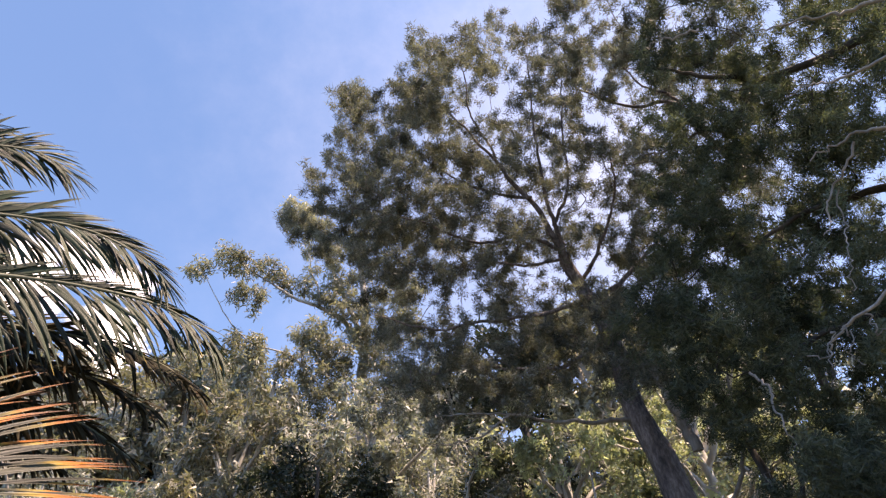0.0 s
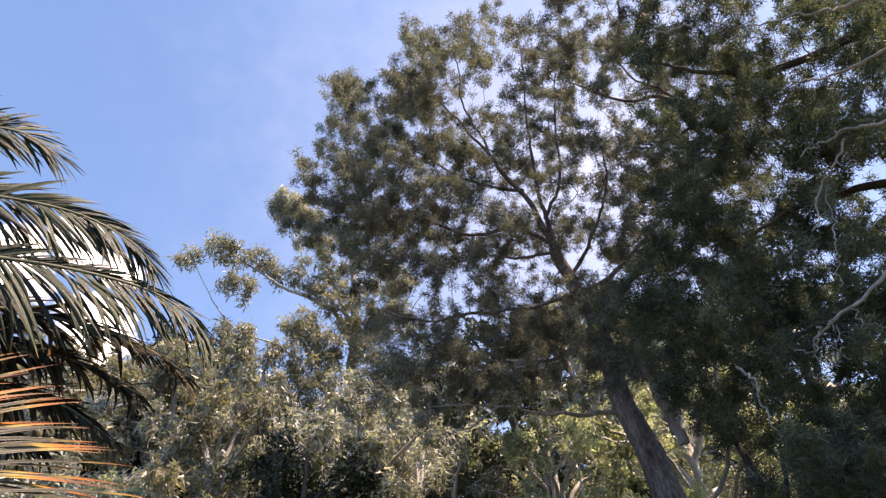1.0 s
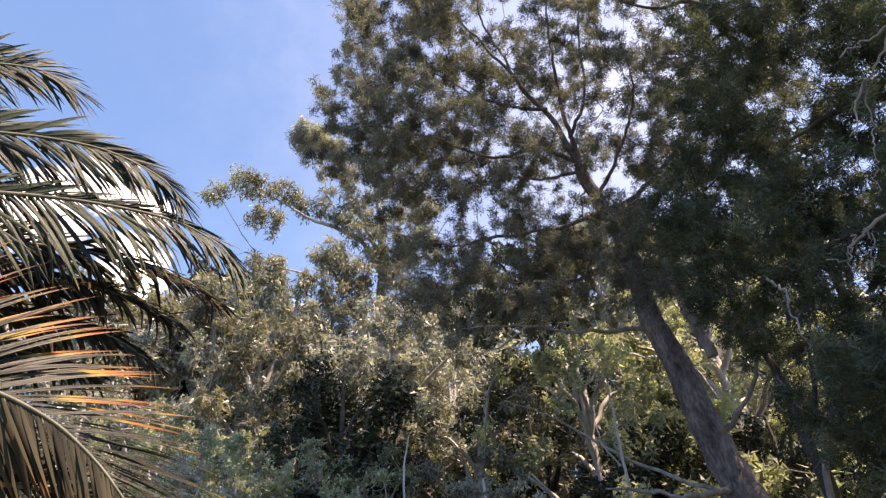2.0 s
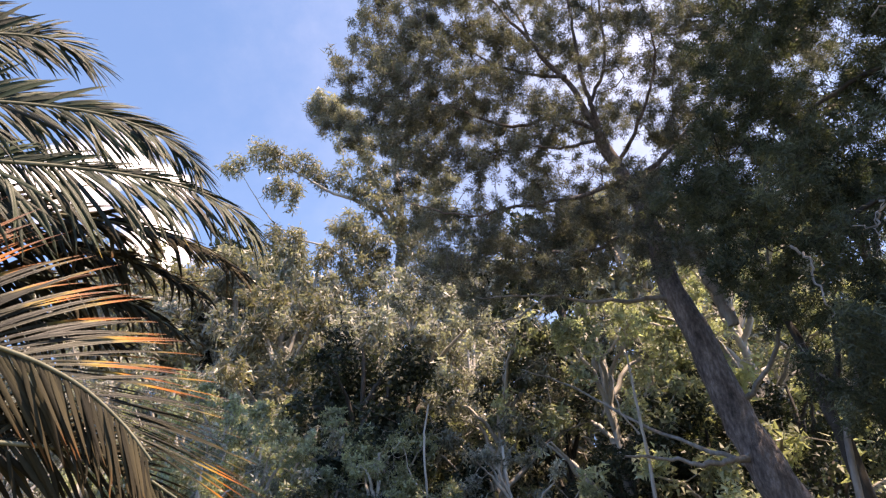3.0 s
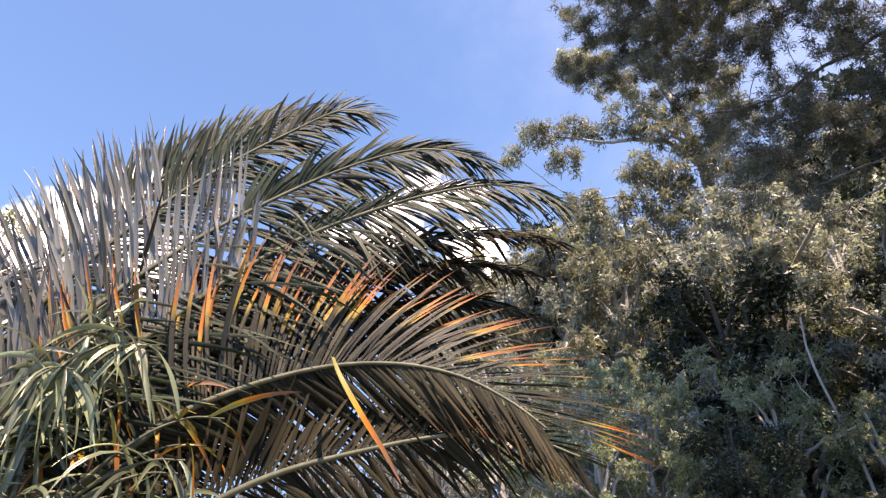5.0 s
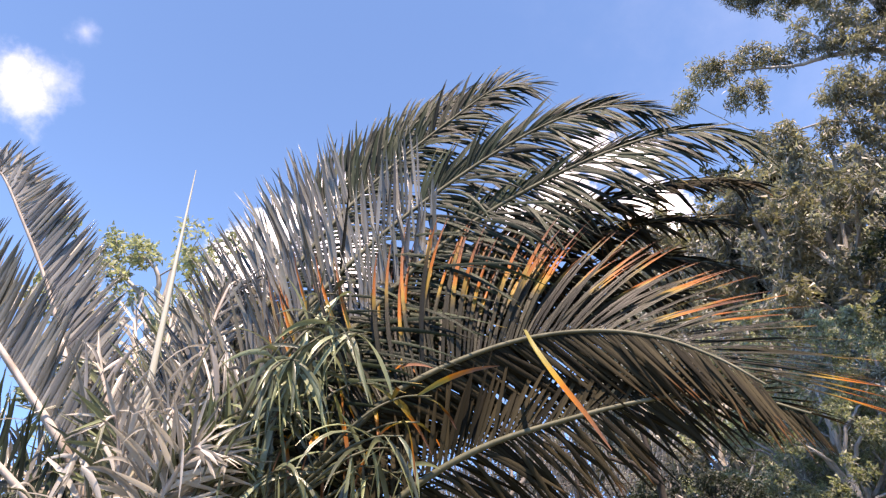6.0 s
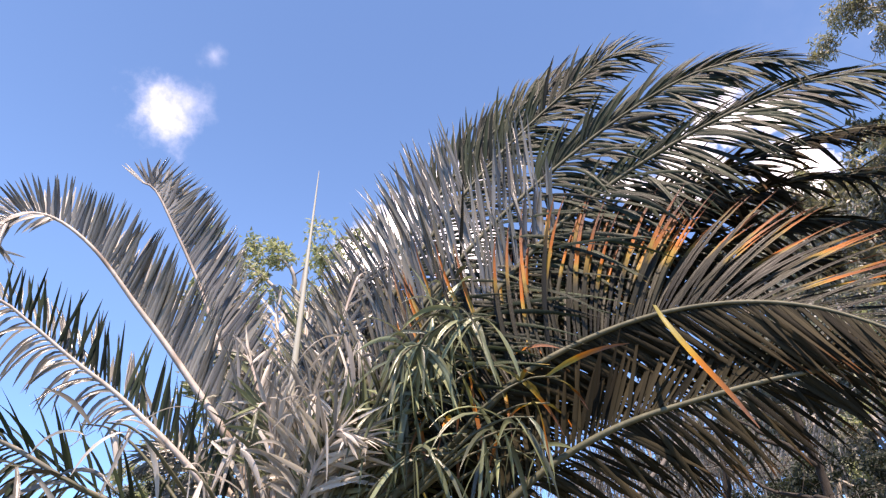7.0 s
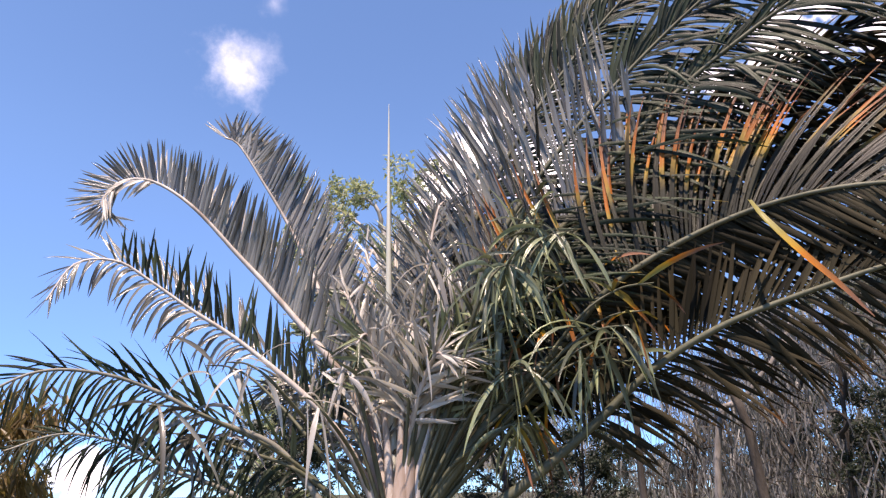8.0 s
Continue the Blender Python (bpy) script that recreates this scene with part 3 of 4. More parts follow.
# ---- the darker pine beside it ----
def dark_pine():
    R = 9.5
    S = lambda az, el, r=R: leaning(az, el, r)
    trunk = [Vector((*S(-70, 0).xy, -0.1)), S(-69, 20), S(-68, 40), S(-66, 52), S(-65, 60)]
    limbs = [
        ([S(-68, 32), S(-50, 38), S(-42, 40, 9), S(-33, 38, 8.8)], 0.10, 0.02),
        ([S(-69, 24), S(-48, 29), S(-40, 31, 9), S(-30, 29, 9)], 0.10, 0.02),
        ([S(-69, 15), S(-48, 20), S(-40, 20, 9), S(-31, 17, 9)], 0.09, 0.02),
        ([S(-67, 45), S(-48, 50), S(-40, 52.5, 9), S(-33, 56, 9)], 0.09, 0.02),
    ]
    F = 7.2
    dead = [
        ([S(-62, 49.3, F), S(-56.9, 50.6, F), S(-53.4, 51.5, F), S(-50.6, 52.6, F), S(-46.5, 54.2, F)], 0.034, 0.010),
        ([S(-58, 46, F), S(-52.9, 46.9, F), S(-48.8, 47.8, F), S(-45, 48.4, F)], 0.026, 0.007),
        ([S(-54, 41.6, F), S(-49.8, 42.6, F), S(-46.5, 43.3, F), S(-43.5, 43.2, F)], 0.030, 0.008),
        ([S(-47.6, 42.9, F), S(-45.2, 41.2, F), S(-42.8, 39.0, F), S(-40.9, 37.6, F)], 0.017, 0.006),
        ([S(-47, 33.6, F), S(-42, 31.6, F), S(-39.2, 30.8, F), S(-37.5, 30.2, F), S(-36.8, 29.2, F), S(-34.8, 29.5, F)], 0.024, 0.006),
    ]
    dead += [
        ([S(-39.2, 30.8, F), S(-39.4, 29.2, F), S(-38.6, 27.6, F)], 0.010, 0.004),
        ([S(-40.4, 31.1, F), S(-41, 29.6, F), S(-42.5, 28.2, F)], 0.010, 0.004),
        ([S(-38, 30.4, F), S(-36, 28.4, F), S(-35.6, 27, F)], 0.008, 0.003),
        ([S(-30.2, 29.4, F + 1), S(-30.7, 26.8, F + 1), S(-30.9, 23.4, F + 1)], 0.020, 0.008),
        ([S(-41, 57, F), S(-37, 58, F), S(-33, 58, F)], 0.018, 0.005),
        ([S(-52, 36, F), S(-49, 34, F), S(-47.5, 31.5, F), S(-47, 28, F)], 0.014, 0.005),
        ([S(-44, 40, F), S(-41.5, 36, F), S(-40.6, 33, F)], 0.010, 0.004),
    ]
    outline = [(-19, 37), (-26, 41), (-30, 48), (-33, 58), (-36, 66), (-46, 71), (-60, 68), (-58, 40), (-52, 15), (-44, 12), (-32, 12), (-28, 20), (-24, 28)]
    thin = [(-30, 22, 2.0, 0.2), (-36, 44, 1.4, 0.2), (-40, 33, 1.0, 0.3), (-46, 47, 2.2, 0.8), (-45, 57, 1.4, 0.4)]
    heart = S(-52, 36)
    lobes = sprays(8, outline, R - 0.5, 0.7, 440, 6, 0.42, heart, thin, least=-0.14) + sprays(9, outline, R + 1.2, 0.9, 390, 6, 0.5, heart, thin, least=-0.22) + sprays(13, [(-41, 38), (-58, 38), (-58, 57), (-43, 57)], R + 1.9, 0.4, 60, 6, 0.55, heart, least=-0.4) + sprays(12, outline, R + 2.6, 0.5, 220, 6, 0.55, heart, thin, least=-0.15)
    tree("pine_tree", "dense dark green pine with drooping bare twigs", trunk[0], trunk, limbs, lobes,
         brushy(58, 0.135, 0.0102, spread=2.4, lift=0.05, ball=0.12), NEEDLE_GREEN, DARK_BARK, 21, (0.30, 0.08), 0.0025, 0, "pine tree", dead)


dark_pine()


# ---- the tall gum behind ----
def tall_gum():
    R = 25.0
    S = lambda az, el, r=R: sight(az, el, r)
    trunk = [Vector((*S(9.0, 0).xy, -0.1)), S(8.9, 12), S(8.6, 25.7), S(8.4, 31.8), S(8.8, 36), S(9.5, 40), S(11, 44)]
    limbs = [
        ([S(8.6, 34), S(11, 37, 24.6), S(14.2, 38.2, 24.2), S(17, 38.6, 24), S(20.4, 39.7, 23.6), S(25, 40.8, 23)], 0.14, 0.03),
        ([S(8.6, 35.5), S(12, 40), S(15.5, 44), S(19, 46.6)], 0.14, 0.03),
        ([S(14.2, 38.2, 24.2), S(15.5, 41, 24), S(17, 43.5, 24)], 0.07, 0.02),
        ([S(8.5, 33), S(6, 36), S(3, 39)], 0.12, 0.03),
        ([S(8.6, 29), S(12, 31, 24), S(16, 33.5, 23.6), S(20.5, 34, 23.4), S(24, 36, 23.4), S(27.5, 39, 23.4)], 0.06, 0.015),
    ]
    B = lambda az, el, r, n, d=24: (S(az, el, d), r, n)
    lobes = [B(25.2, 40.8, 0.75, 12, 23), B(23.3, 40.3, 0.6, 9, 23), B(22.2, 37.6, 0.85, 15, 23.4), B(20.4, 40.6, 0.75, 12, 23.6), B(17.5, 40, 0.8, 12), B(19.4, 46.4, 0.9, 14),
             B(17.2, 45.6, 1.0, 16), B(15.2, 44, 1.2, 18), B(14.5, 40.8, 1.1, 18), B(12.8, 38.5, 1.0, 16), B(12, 42.5, 1.3, 20), B(10, 46, 1.4, 20), B(9, 40, 1.5, 22), B(6, 41, 1.5, 20)]
    lobes += [B(14.5, 36, 0.9, 14), B(12.5, 34, 0.9, 14), B(5, 37, 1.3, 18), B(3, 40, 1.4, 18), B(11.5, 30.5, 0.9, 14), B(6, 33, 1.1, 14), B(20.7, 33.8, 0.7, 12, 23.4), B(18.2, 32.5, 0.8, 12, 23.5),
             B(27.8, 39.0, 0.6, 8, 23.4), B(14, 31, 0.8, 10), B(12.4, 32, 1.1, 20), B(14.2, 35, 0.9, 16), B(11.2, 34.2, 1.1, 20), B(10.4, 37.4, 1.0, 16), B(7, 36.4, 1.1, 18), B(8, 27.5, 0.9, 13), B(10.8, 28.6, 0.9, 13), B(7.4, 34, 0.8, 12), B(9.2, 36.2, 0.6, 8), B(15.8, 33.2, 1.0, 14), B(21.5, 33.6, 0.8, 12, 23.4), B(18.6, 45.6, 0.8, 12)]
    tree("gum_tree", "tall gum tree with a pale trunk and hanging olive leaves", trunk[0], trunk, limbs, lobes,
         leafy(64, 0.27, 0.032, 0.40, hang=0.8), GUM, PALE_BARK, 31, (0.42, 0.12), 0.010, 0, "gum tree")


tall_gum()


# ---- a stock of middle-distance trees ----
def round_tree(name, label, at, height, spread, leafing, leaf_mat, bark, seed, lobes_n=26, per=14, lean=0.1, low=0.35, group="", gap=0.6, trunk_r=None, category="tree", puff=1.0):
    rng = np.random.default_rng(seed)
    foot = Vector((at[0], at[1], -0.1))
    top = foot + Vector((rng.normal() * lean * height, rng.normal() * lean * height, height * 0.93))
    mid = foot.lerp(top, 0.5) + Vector((rng.normal(), rng.normal(), 0)) * 0.03 * height
    limbs, lobes = [], []
    for k in range(lobes_n):
        u = low + (1 - low) * (k + rng.uniform()) / lobes_n
        core = foot.lerp(mid, u * 2) if u < 0.5 else mid.lerp(top, u * 2 - 1)
        a = k * 2.399 + rng.normal() * 0.4
        out = spread * math.sin(min(1, (1 - u) / (1 - low) * 0.9 + 0.18) * math.pi * 0.75) * rng.uniform(0.35, 1.05)
        c = core + Vector((math.cos(a) * out, math.sin(a) * out, rng.normal() * 0.04 * height))
        lobes.append((c, spread * puff * rng.uniform(0.13, 0.25), int(per * rng.uniform(0.6, 1.4))))
        if k % 3 == 0:
            base = foot.lerp(mid, max(0.1, (u - 0.16) * 2)) if u < 0.58 else mid.lerp(top, (u - 0.16) * 2 - 1)
            limbs.append(([base, base.lerp(c, 0.5) + Vector((0, 0, 0.02 * height)), c], height * 0.0075, height * 0.002))
    r = trunk_r or height * 0.016
    return tree(name, label, foot, [foot, foot.lerp(mid, 0.5), mid, mid.lerp(top, 0.6), top], limbs, lobes, leafing, leaf_mat, bark, seed + 1, (r, r * 0.25), 0.0012 * height ** 0.8, gap, category, group=group, joints=(1.0,), near=False)


def woods():
    far = "trees behind the clearing"
    gum_a = round_tree("gum_tree", "slender grey-green gum tree at the clearing's edge", sight(22, 0, 30).xy, 19.5, 4.4, leafy(23, 0.40, 0.062, 0.42, hang=0.6, far=True), GUM_GREY, PALE_BARK, 101, 54, 13, lean=0.05, group=far)
    gum_b = round_tree("gum_tree", "olive gum tree with a sparse crown", sight(28.5, 0, 32).xy, 20.5, 4.0, leafy(23, 0.42, 0.062, 0.42, hang=0.6, far=True), GUM, PALE_BARK, 111, 48, 12, group=far)
    ever = round_tree("evergreen_tree", "dark round-headed evergreen tree", sight(24.5, 0, 36).xy, 21.5, 4.6, leafy(21, 0.42, 0.115, 0.5, flat=0.3, far=True), GLOSSY, DARK_BARK, 121, 58, 11, low=0.2, group=far)
    light = round_tree("young_tree", "light green bushy young tree in the sun", sight(21, 0, 19).xy, 8.2, 2.8, leafy(31, 0.12, 0.029, 0.17, hang=0.3, far=True), SUNNY, PALE_BARK, 131, 84, 8, low=0.1, lean=0.03, puff=0.6, group="young trees")
    dark = round_tree("broadleaf_tree", "dense dark green broadleaf tree with glossy leaves", sight(9.5, 0, 15.5).xy, 8.7, 2.4, leafy(27, 0.14, 0.040, 0.28, hang=0.25, flat=0.3, far=True), GLOSSY, DARK_BARK, 141, 62, 13, low=0.08, lean=0.03, gap=0.8)
    brown = round_tree("scrub_tree", "twiggy grey-brown scrub tree", sight(26, 0, 22).xy, 10.5, 3.1, leafy(22, 0.15, 0.032, 0.2, hang=0.4, far=True), GUM_GREY, PALE_BARK, 151, 84, 9, low=0.1, lean=0.03, puff=0.6, group="scrub trees")
    weeping = round_tree("weeping_tree", "small weeping tree with long grey-green hanging leaves", sight(51, 0, 9).xy, 3.6, 1.5, leafy(6, 0.30, 0.010, 0.3, hang=2.2, far=True), STRAW, DARK_BARK, 161, 24, 11, low=0.15, group="weeping trees", trunk_r=0.045)
    stock = {"w": weeping, "a": gum_a, "b": gum_b, "e": ever, "l": light, "d": dark, "s": brown}
    base = {"w": 3.6, "a": 19.5, "b": 20.5, "e": 21.5, "l": 8.2, "d": 8.7, "s": 10.5}
    # kind, bearing, distance, elevation of the top
    behind_palm = [
        ("e", 22.5, 34, 32), ("a", 19, 34, 30.5), ("b", 26.5, 31, 33), ("a", 30, 29, 30), ("s", 7, 18, 24), ("s", 21, 12, 16), ("l", 26, 12.5, 15), ("d", 37, 8, 8),
        ("d", 41.5, 8.5, 7), ("d", 33, 9, 9), ("d", 9.5, 14.9, 26), ("d", 66, 14, 5),
        ("d", 47, 13, 6), ("d", 57, 17, 3.5), ("d", 62, 16, 3.5), ("d", 52, 18, 4), ("w", 54, 9.5, 9), ("w", 49, 11, 10), ("w", 45, 8.5, 11), ("w", 58, 10, 10), ("w", 40, 9.5, 11), ("w", 64, 11, 8),
        ("w", 44, 13, 13), ("w", 51, 13, 12), ("w", 57, 14, 10.5), ("w", 67, 13, 8),
    ]
    skyline = [
        ("d", 70, 8.5, 10), ("d", 80, 9, 8), ("d", 64, 9, 5), ("d", 88.5, 10, 7), ("s", 90, 14, 8), ("e", 100, 80, 2.2), ("e", 108, 75, 2.4),
        ("e", 92, 70, 4), ("a", 15.5, 33, 28), ("b", 3, 34, 33), ("a", -4, 30, 36), ("e", -10, 33, 36), ("b", -16, 28, 35), ("e", -24, 30, 36),
        ("a", -31, 26, 38), ("e", -38, 28, 38), ("e", 32.5, 37, 27), ("a", 36, 33, 29), ("b", 42, 35, 27), ("e", 49, 38, 15),
    ]
    clearing_edge = [
        ("l", 82.2, 15, 27.4), ("e", 89, 32, 10), ("e", 95, 60, 5), ("l", 26, 17, 20), ("l", 16, 20, 20), ("l", 4, 18, 20), ("s", -3, 17, 25),
        ("d", -8, 18, 25), ("s", -13, 20, 25), ("s", 0, 21, 27), ("s", 31, 20, 22), ("s", 18, 24, 25), ("s", -17, 19, 24), ("s", -26, 18, 24), ("s", 37, 19, 18),
        ("s", 44, 18, 15), ("d", 5.5, 16.5, 24), ("d", -12, 15.5, 17), ("d", -18, 16, 19), ("d", -27, 15, 21), ("l", 19, 12, 17), ("l", 23, 10.5, 14.5), ("l", 9.5, 12.5, 16.5), ("d", 14, 10.5, 13.5),
        ("l", 13, 13.5, 18.5), ("l", 8, 14, 18.5),
    ]
    scrub = [
        ("s", 18, 13.5, 17), ("a", 12, 22, 31), ("b", 16.5, 23, 30), ("a", 6, 21, 31), ("a", 20.5, 25, 31), ("l", 3, 12, 13), ("s", -2, 13, 18), ("l", 23.5, 13, 19.5), ("l", -21, 21, 28), ("s", 23, 16, 13), ("s", 8, 21, 26),
        ("e", 1, 42, 30), ("e", -19, 40, 31), ("s", 10, 24, 26), ("s", 3, 23, 27), ("s", -9, 22, 28), ("s", -21, 23, 30), ("s", 12, 25, 24),
        ("b", -12, 25, 38), ("d", -16, 17, 21), ("s", -5, 14.5, 12), ("l", -30, 20, 25), ("l", -25, 17, 33), ("l", -12, 16, 29),
    ]
    for n, (k, az, reach, el) in enumerate(behind_palm + skyline + clearing_edge + scrub):
        s = (math.tan(radians(el)) * reach + 1.7) / base[k] / 0.97
        p = sight(az, 0, reach)
        wide = s * (1.15 if (k, reach) == ("l", 15) else 0.95 if k in "ae" else 1.0)
        ob = copy_thing(stock[k], pose(p.x, p.y, -0.1, 0, 0, n * 77.0))
        ob.scale = (wide, wide, s)


woods()


# ---- bare saplings in the thicket behind the palm ----
def sapling(label, foot, bends, r0, boughs, bark, seed):
    rng = np.random.default_rng(seed)
    root = thing("sapling", foot, label, "sapling", "bare saplings")
    me, line = limb_mesh("trunk", [Vector(q) - foot for q in [foot] + bends], r0, r0 * 0.45, bark, 8, 24, 0.05, rng, 0.03)
    part("trunk", me, root)
    nodes = [line[8:]]
    for pts in boughs:
        me, ln = limb_mesh("limb", [Vector(q) - foot for q in pts], r0 * 0.5, r0 * 0.15, bark, 6, 14, 0.05, rng, 0.05)
        part("limb", me, root)
        nodes.append(ln[3:])
    nodes = np.concatenate(nodes)
    aims = nodes[rng.integers(0, len(nodes), 70)] + rng.normal(size=(70, 3)) * 0.28
    pos, par, _ = reach_out(rng, nodes, aims)
    v, f = twig_arrays(pos, par, len(nodes), 0.0022)
    part("twig_mass", raw_mesh("twig_mass", v, f, 4, bark, True), root, kind="stuff")


def saplings():
    S = sight
    ground = lambda az, d: Vector((*S(az, 0, d).xy, -0.05))
    sapling("dark bare sapling with crooked twigs behind the palm", ground(49.0, 6), [S(49.7, 2, 6), S(50.3, 5.8, 6), S(50.8, 10, 6), S(51.3, 15, 6.1)], 0.045,
            [[S(50.6, 6, 6), S(52.5, 7.2, 5.9), S(55, 9.5, 5.8)], [S(51, 9, 6), S(48.5, 11.5, 6.1), S(46, 13, 6.2)]], DARK_BARK, 301)
    sapling("pale slanting sapling behind the palm", ground(54.5, 6.5), [S(52.4, 3, 6.5), S(50.3, 5.5, 6.5), S(46.5, 9.8, 6.5), S(44.8, 13, 6.5)], 0.035,
            [[S(48.5, 7.6, 6.5), S(49, 10.5, 6.5), S(49.5, 13, 6.5)]], DEADWOOD, 302)
    sapling("dark bare sapling with long level branches", ground(35.5, 5.6), [S(36, 3, 5.6), S(36.5, 8.3, 5.5), S(37.4, 13, 5.5)], 0.04,
            [[S(36.6, 8.4, 5.5), S(41.6, 10.2, 5.5), S(45.9, 11.3, 5.5)], [S(36.5, 7, 5.5), S(39.5, 9.5, 5.4), S(42.5, 12.4, 5.4)], [S(36.3, 5, 5.5), S(40, 6, 5.6), S(44, 8, 5.7)]], DARK_BARK, 303)
    sapling("dark bare sapling with crooked twigs behind the palm", ground(59, 7), [S(58.6, 3, 7), S(58.8, 7, 7), S(58, 12, 7)], 0.04,
            [[S(58.8, 5, 7), S(61.5, 7, 7), S(64, 8.5, 7)], [S(58.7, 6.5, 7), S(56, 9, 7), S(54, 11, 7)]], DARK_BARK, 304)


    sapling("dark leaning sapling beside the pine", ground(-29.5, 11), [S(-28.9, 13.6, 11), S(-28.5, 16.1, 11), S(-28.3, 20.5, 11), S(-27.6, 25, 11.2)], 0.13,
            [[S(-28.4, 17, 11), S(-30, 20, 10.8), S(-31.2, 24, 10.6)]], DARK_BARK, 305)
    sapling("slim grey sapling beside the pine", ground(-27, 9.5), [S(-28.8, 12.7, 9.5), S(-30.3, 16.8, 9.5), S(-31.2, 19.4, 9.5), S(-31.6, 23, 9.5)], 0.05,
            [[S(-30.5, 17.5, 9.5), S(-29, 19.5, 9.4), S(-28, 22, 9.3)]], DEADWOOD, 306)
    sapling("pale bare stem in the sunlit scrub", ground(-14.2, 13), [S(-14.2, 12, 13), S(-14.0, 18.9, 13), S(-13.9, 23.7, 13)], 0.045, [[S(-14, 17, 13), S(-12.6, 19, 12.8), S(-12.2, 22, 12.8)]], PALE_BARK, 307)
    sapling("pale bare stem in the sunlit scrub", ground(4.2, 12), [S(4.4, 7, 12), S(4.9, 12, 12), S(5.3, 16.5, 12), S(5.0, 20, 12)], 0.035, [[S(5, 12.5, 12), S(6.6, 14.5, 11.9), S(7.2, 17, 11.9)]], PALE_BARK, 308)


saplings()


# ---- the palm ----
PALM_AT = 3.4
PALM = Vector((*sight(76.8, 0, PALM_AT).xy, 0.0))


def ribbons(rng, feet, way, along, length, half, sag, wind=(0, 0, 0), twist=0.25, stations=8, fold=0.45):
    """Leaflets: each leaves its foot in its own direction, arches under its weight, folded along its rib and pointed."""
    n = len(feet)
    p, d = feet.copy(), way.copy()
    turn = rng.normal(size=n) * twist
    step = (length / (stations - 1))[:, None]
    pull = (np.array([0, 0, -1.0]) * sag[:, None] + np.array(wind)) / (stations - 1)
    rows = []
    for u in np.linspace(0, 1, stations):
        w = normal(along - d * (along * d).sum(1)[:, None])
        up = np.cross(w, d)
        c, s = np.cos(turn * u)[:, None], np.sin(turn * u)[:, None]
        w, up = w * c + up * s, up * c - w * s
        h = (half * (0.42 + 0.58 * min(1.0, u / 0.3)) * (1 - u ** 3.2) + 0.0006)[:, None]
        rows += [p - w * h + up * h * fold, p, p + w * h + up * h * fold]
        p = p + d * step
        d = normal(d + pull)
    v = np.stack(rows, 1)
    uv = np.tile(np.array([(0.5 * k, i / (stations - 1)) for i in range(stations) for k in range(3)]), (n, 1))
    cell = np.array([(i * 3 + k, i * 3 + k + 1, i * 3 + k + 4, i * 3 + k + 3) for i in range(stations - 1) for k in (0, 1)])
    f = np.arange(n)[:, None, None] * (stations * 3) + cell[None]
    return v.reshape(-1, 3), f.reshape(-1, 4), uv, cell


def stops(values, w):
    return np.interp(w, np.linspace(0, 1, len(values)), values)


class Row:
    """One row of leaflets along a frond. side: which side of the rib; fan: angle with the rib; lift: out of the frond's plane; all from foot to tip."""

    def __init__(self, side, mat, fan=(58, 45, 30, 14), lift=(10,), length=0.5, sag=0.3, n=95, half=0.0105, ruffle=4, start=0.3, end=0.99, miss=0.0, shape=(0.75, 1.0, 0.9, 0.7, 0.4), wind=(0, 0, 0), age=0.0):
        self.side, self.mat, self.fan, self.lift, self.length, self.sag, self.n, self.half = side, mat, fan, lift, length, sag, n, half
        self.ruffle, self.start, self.end, self.miss, self.shape, self.wind, self.age = ruffle, start, end, miss, shape, wind, age


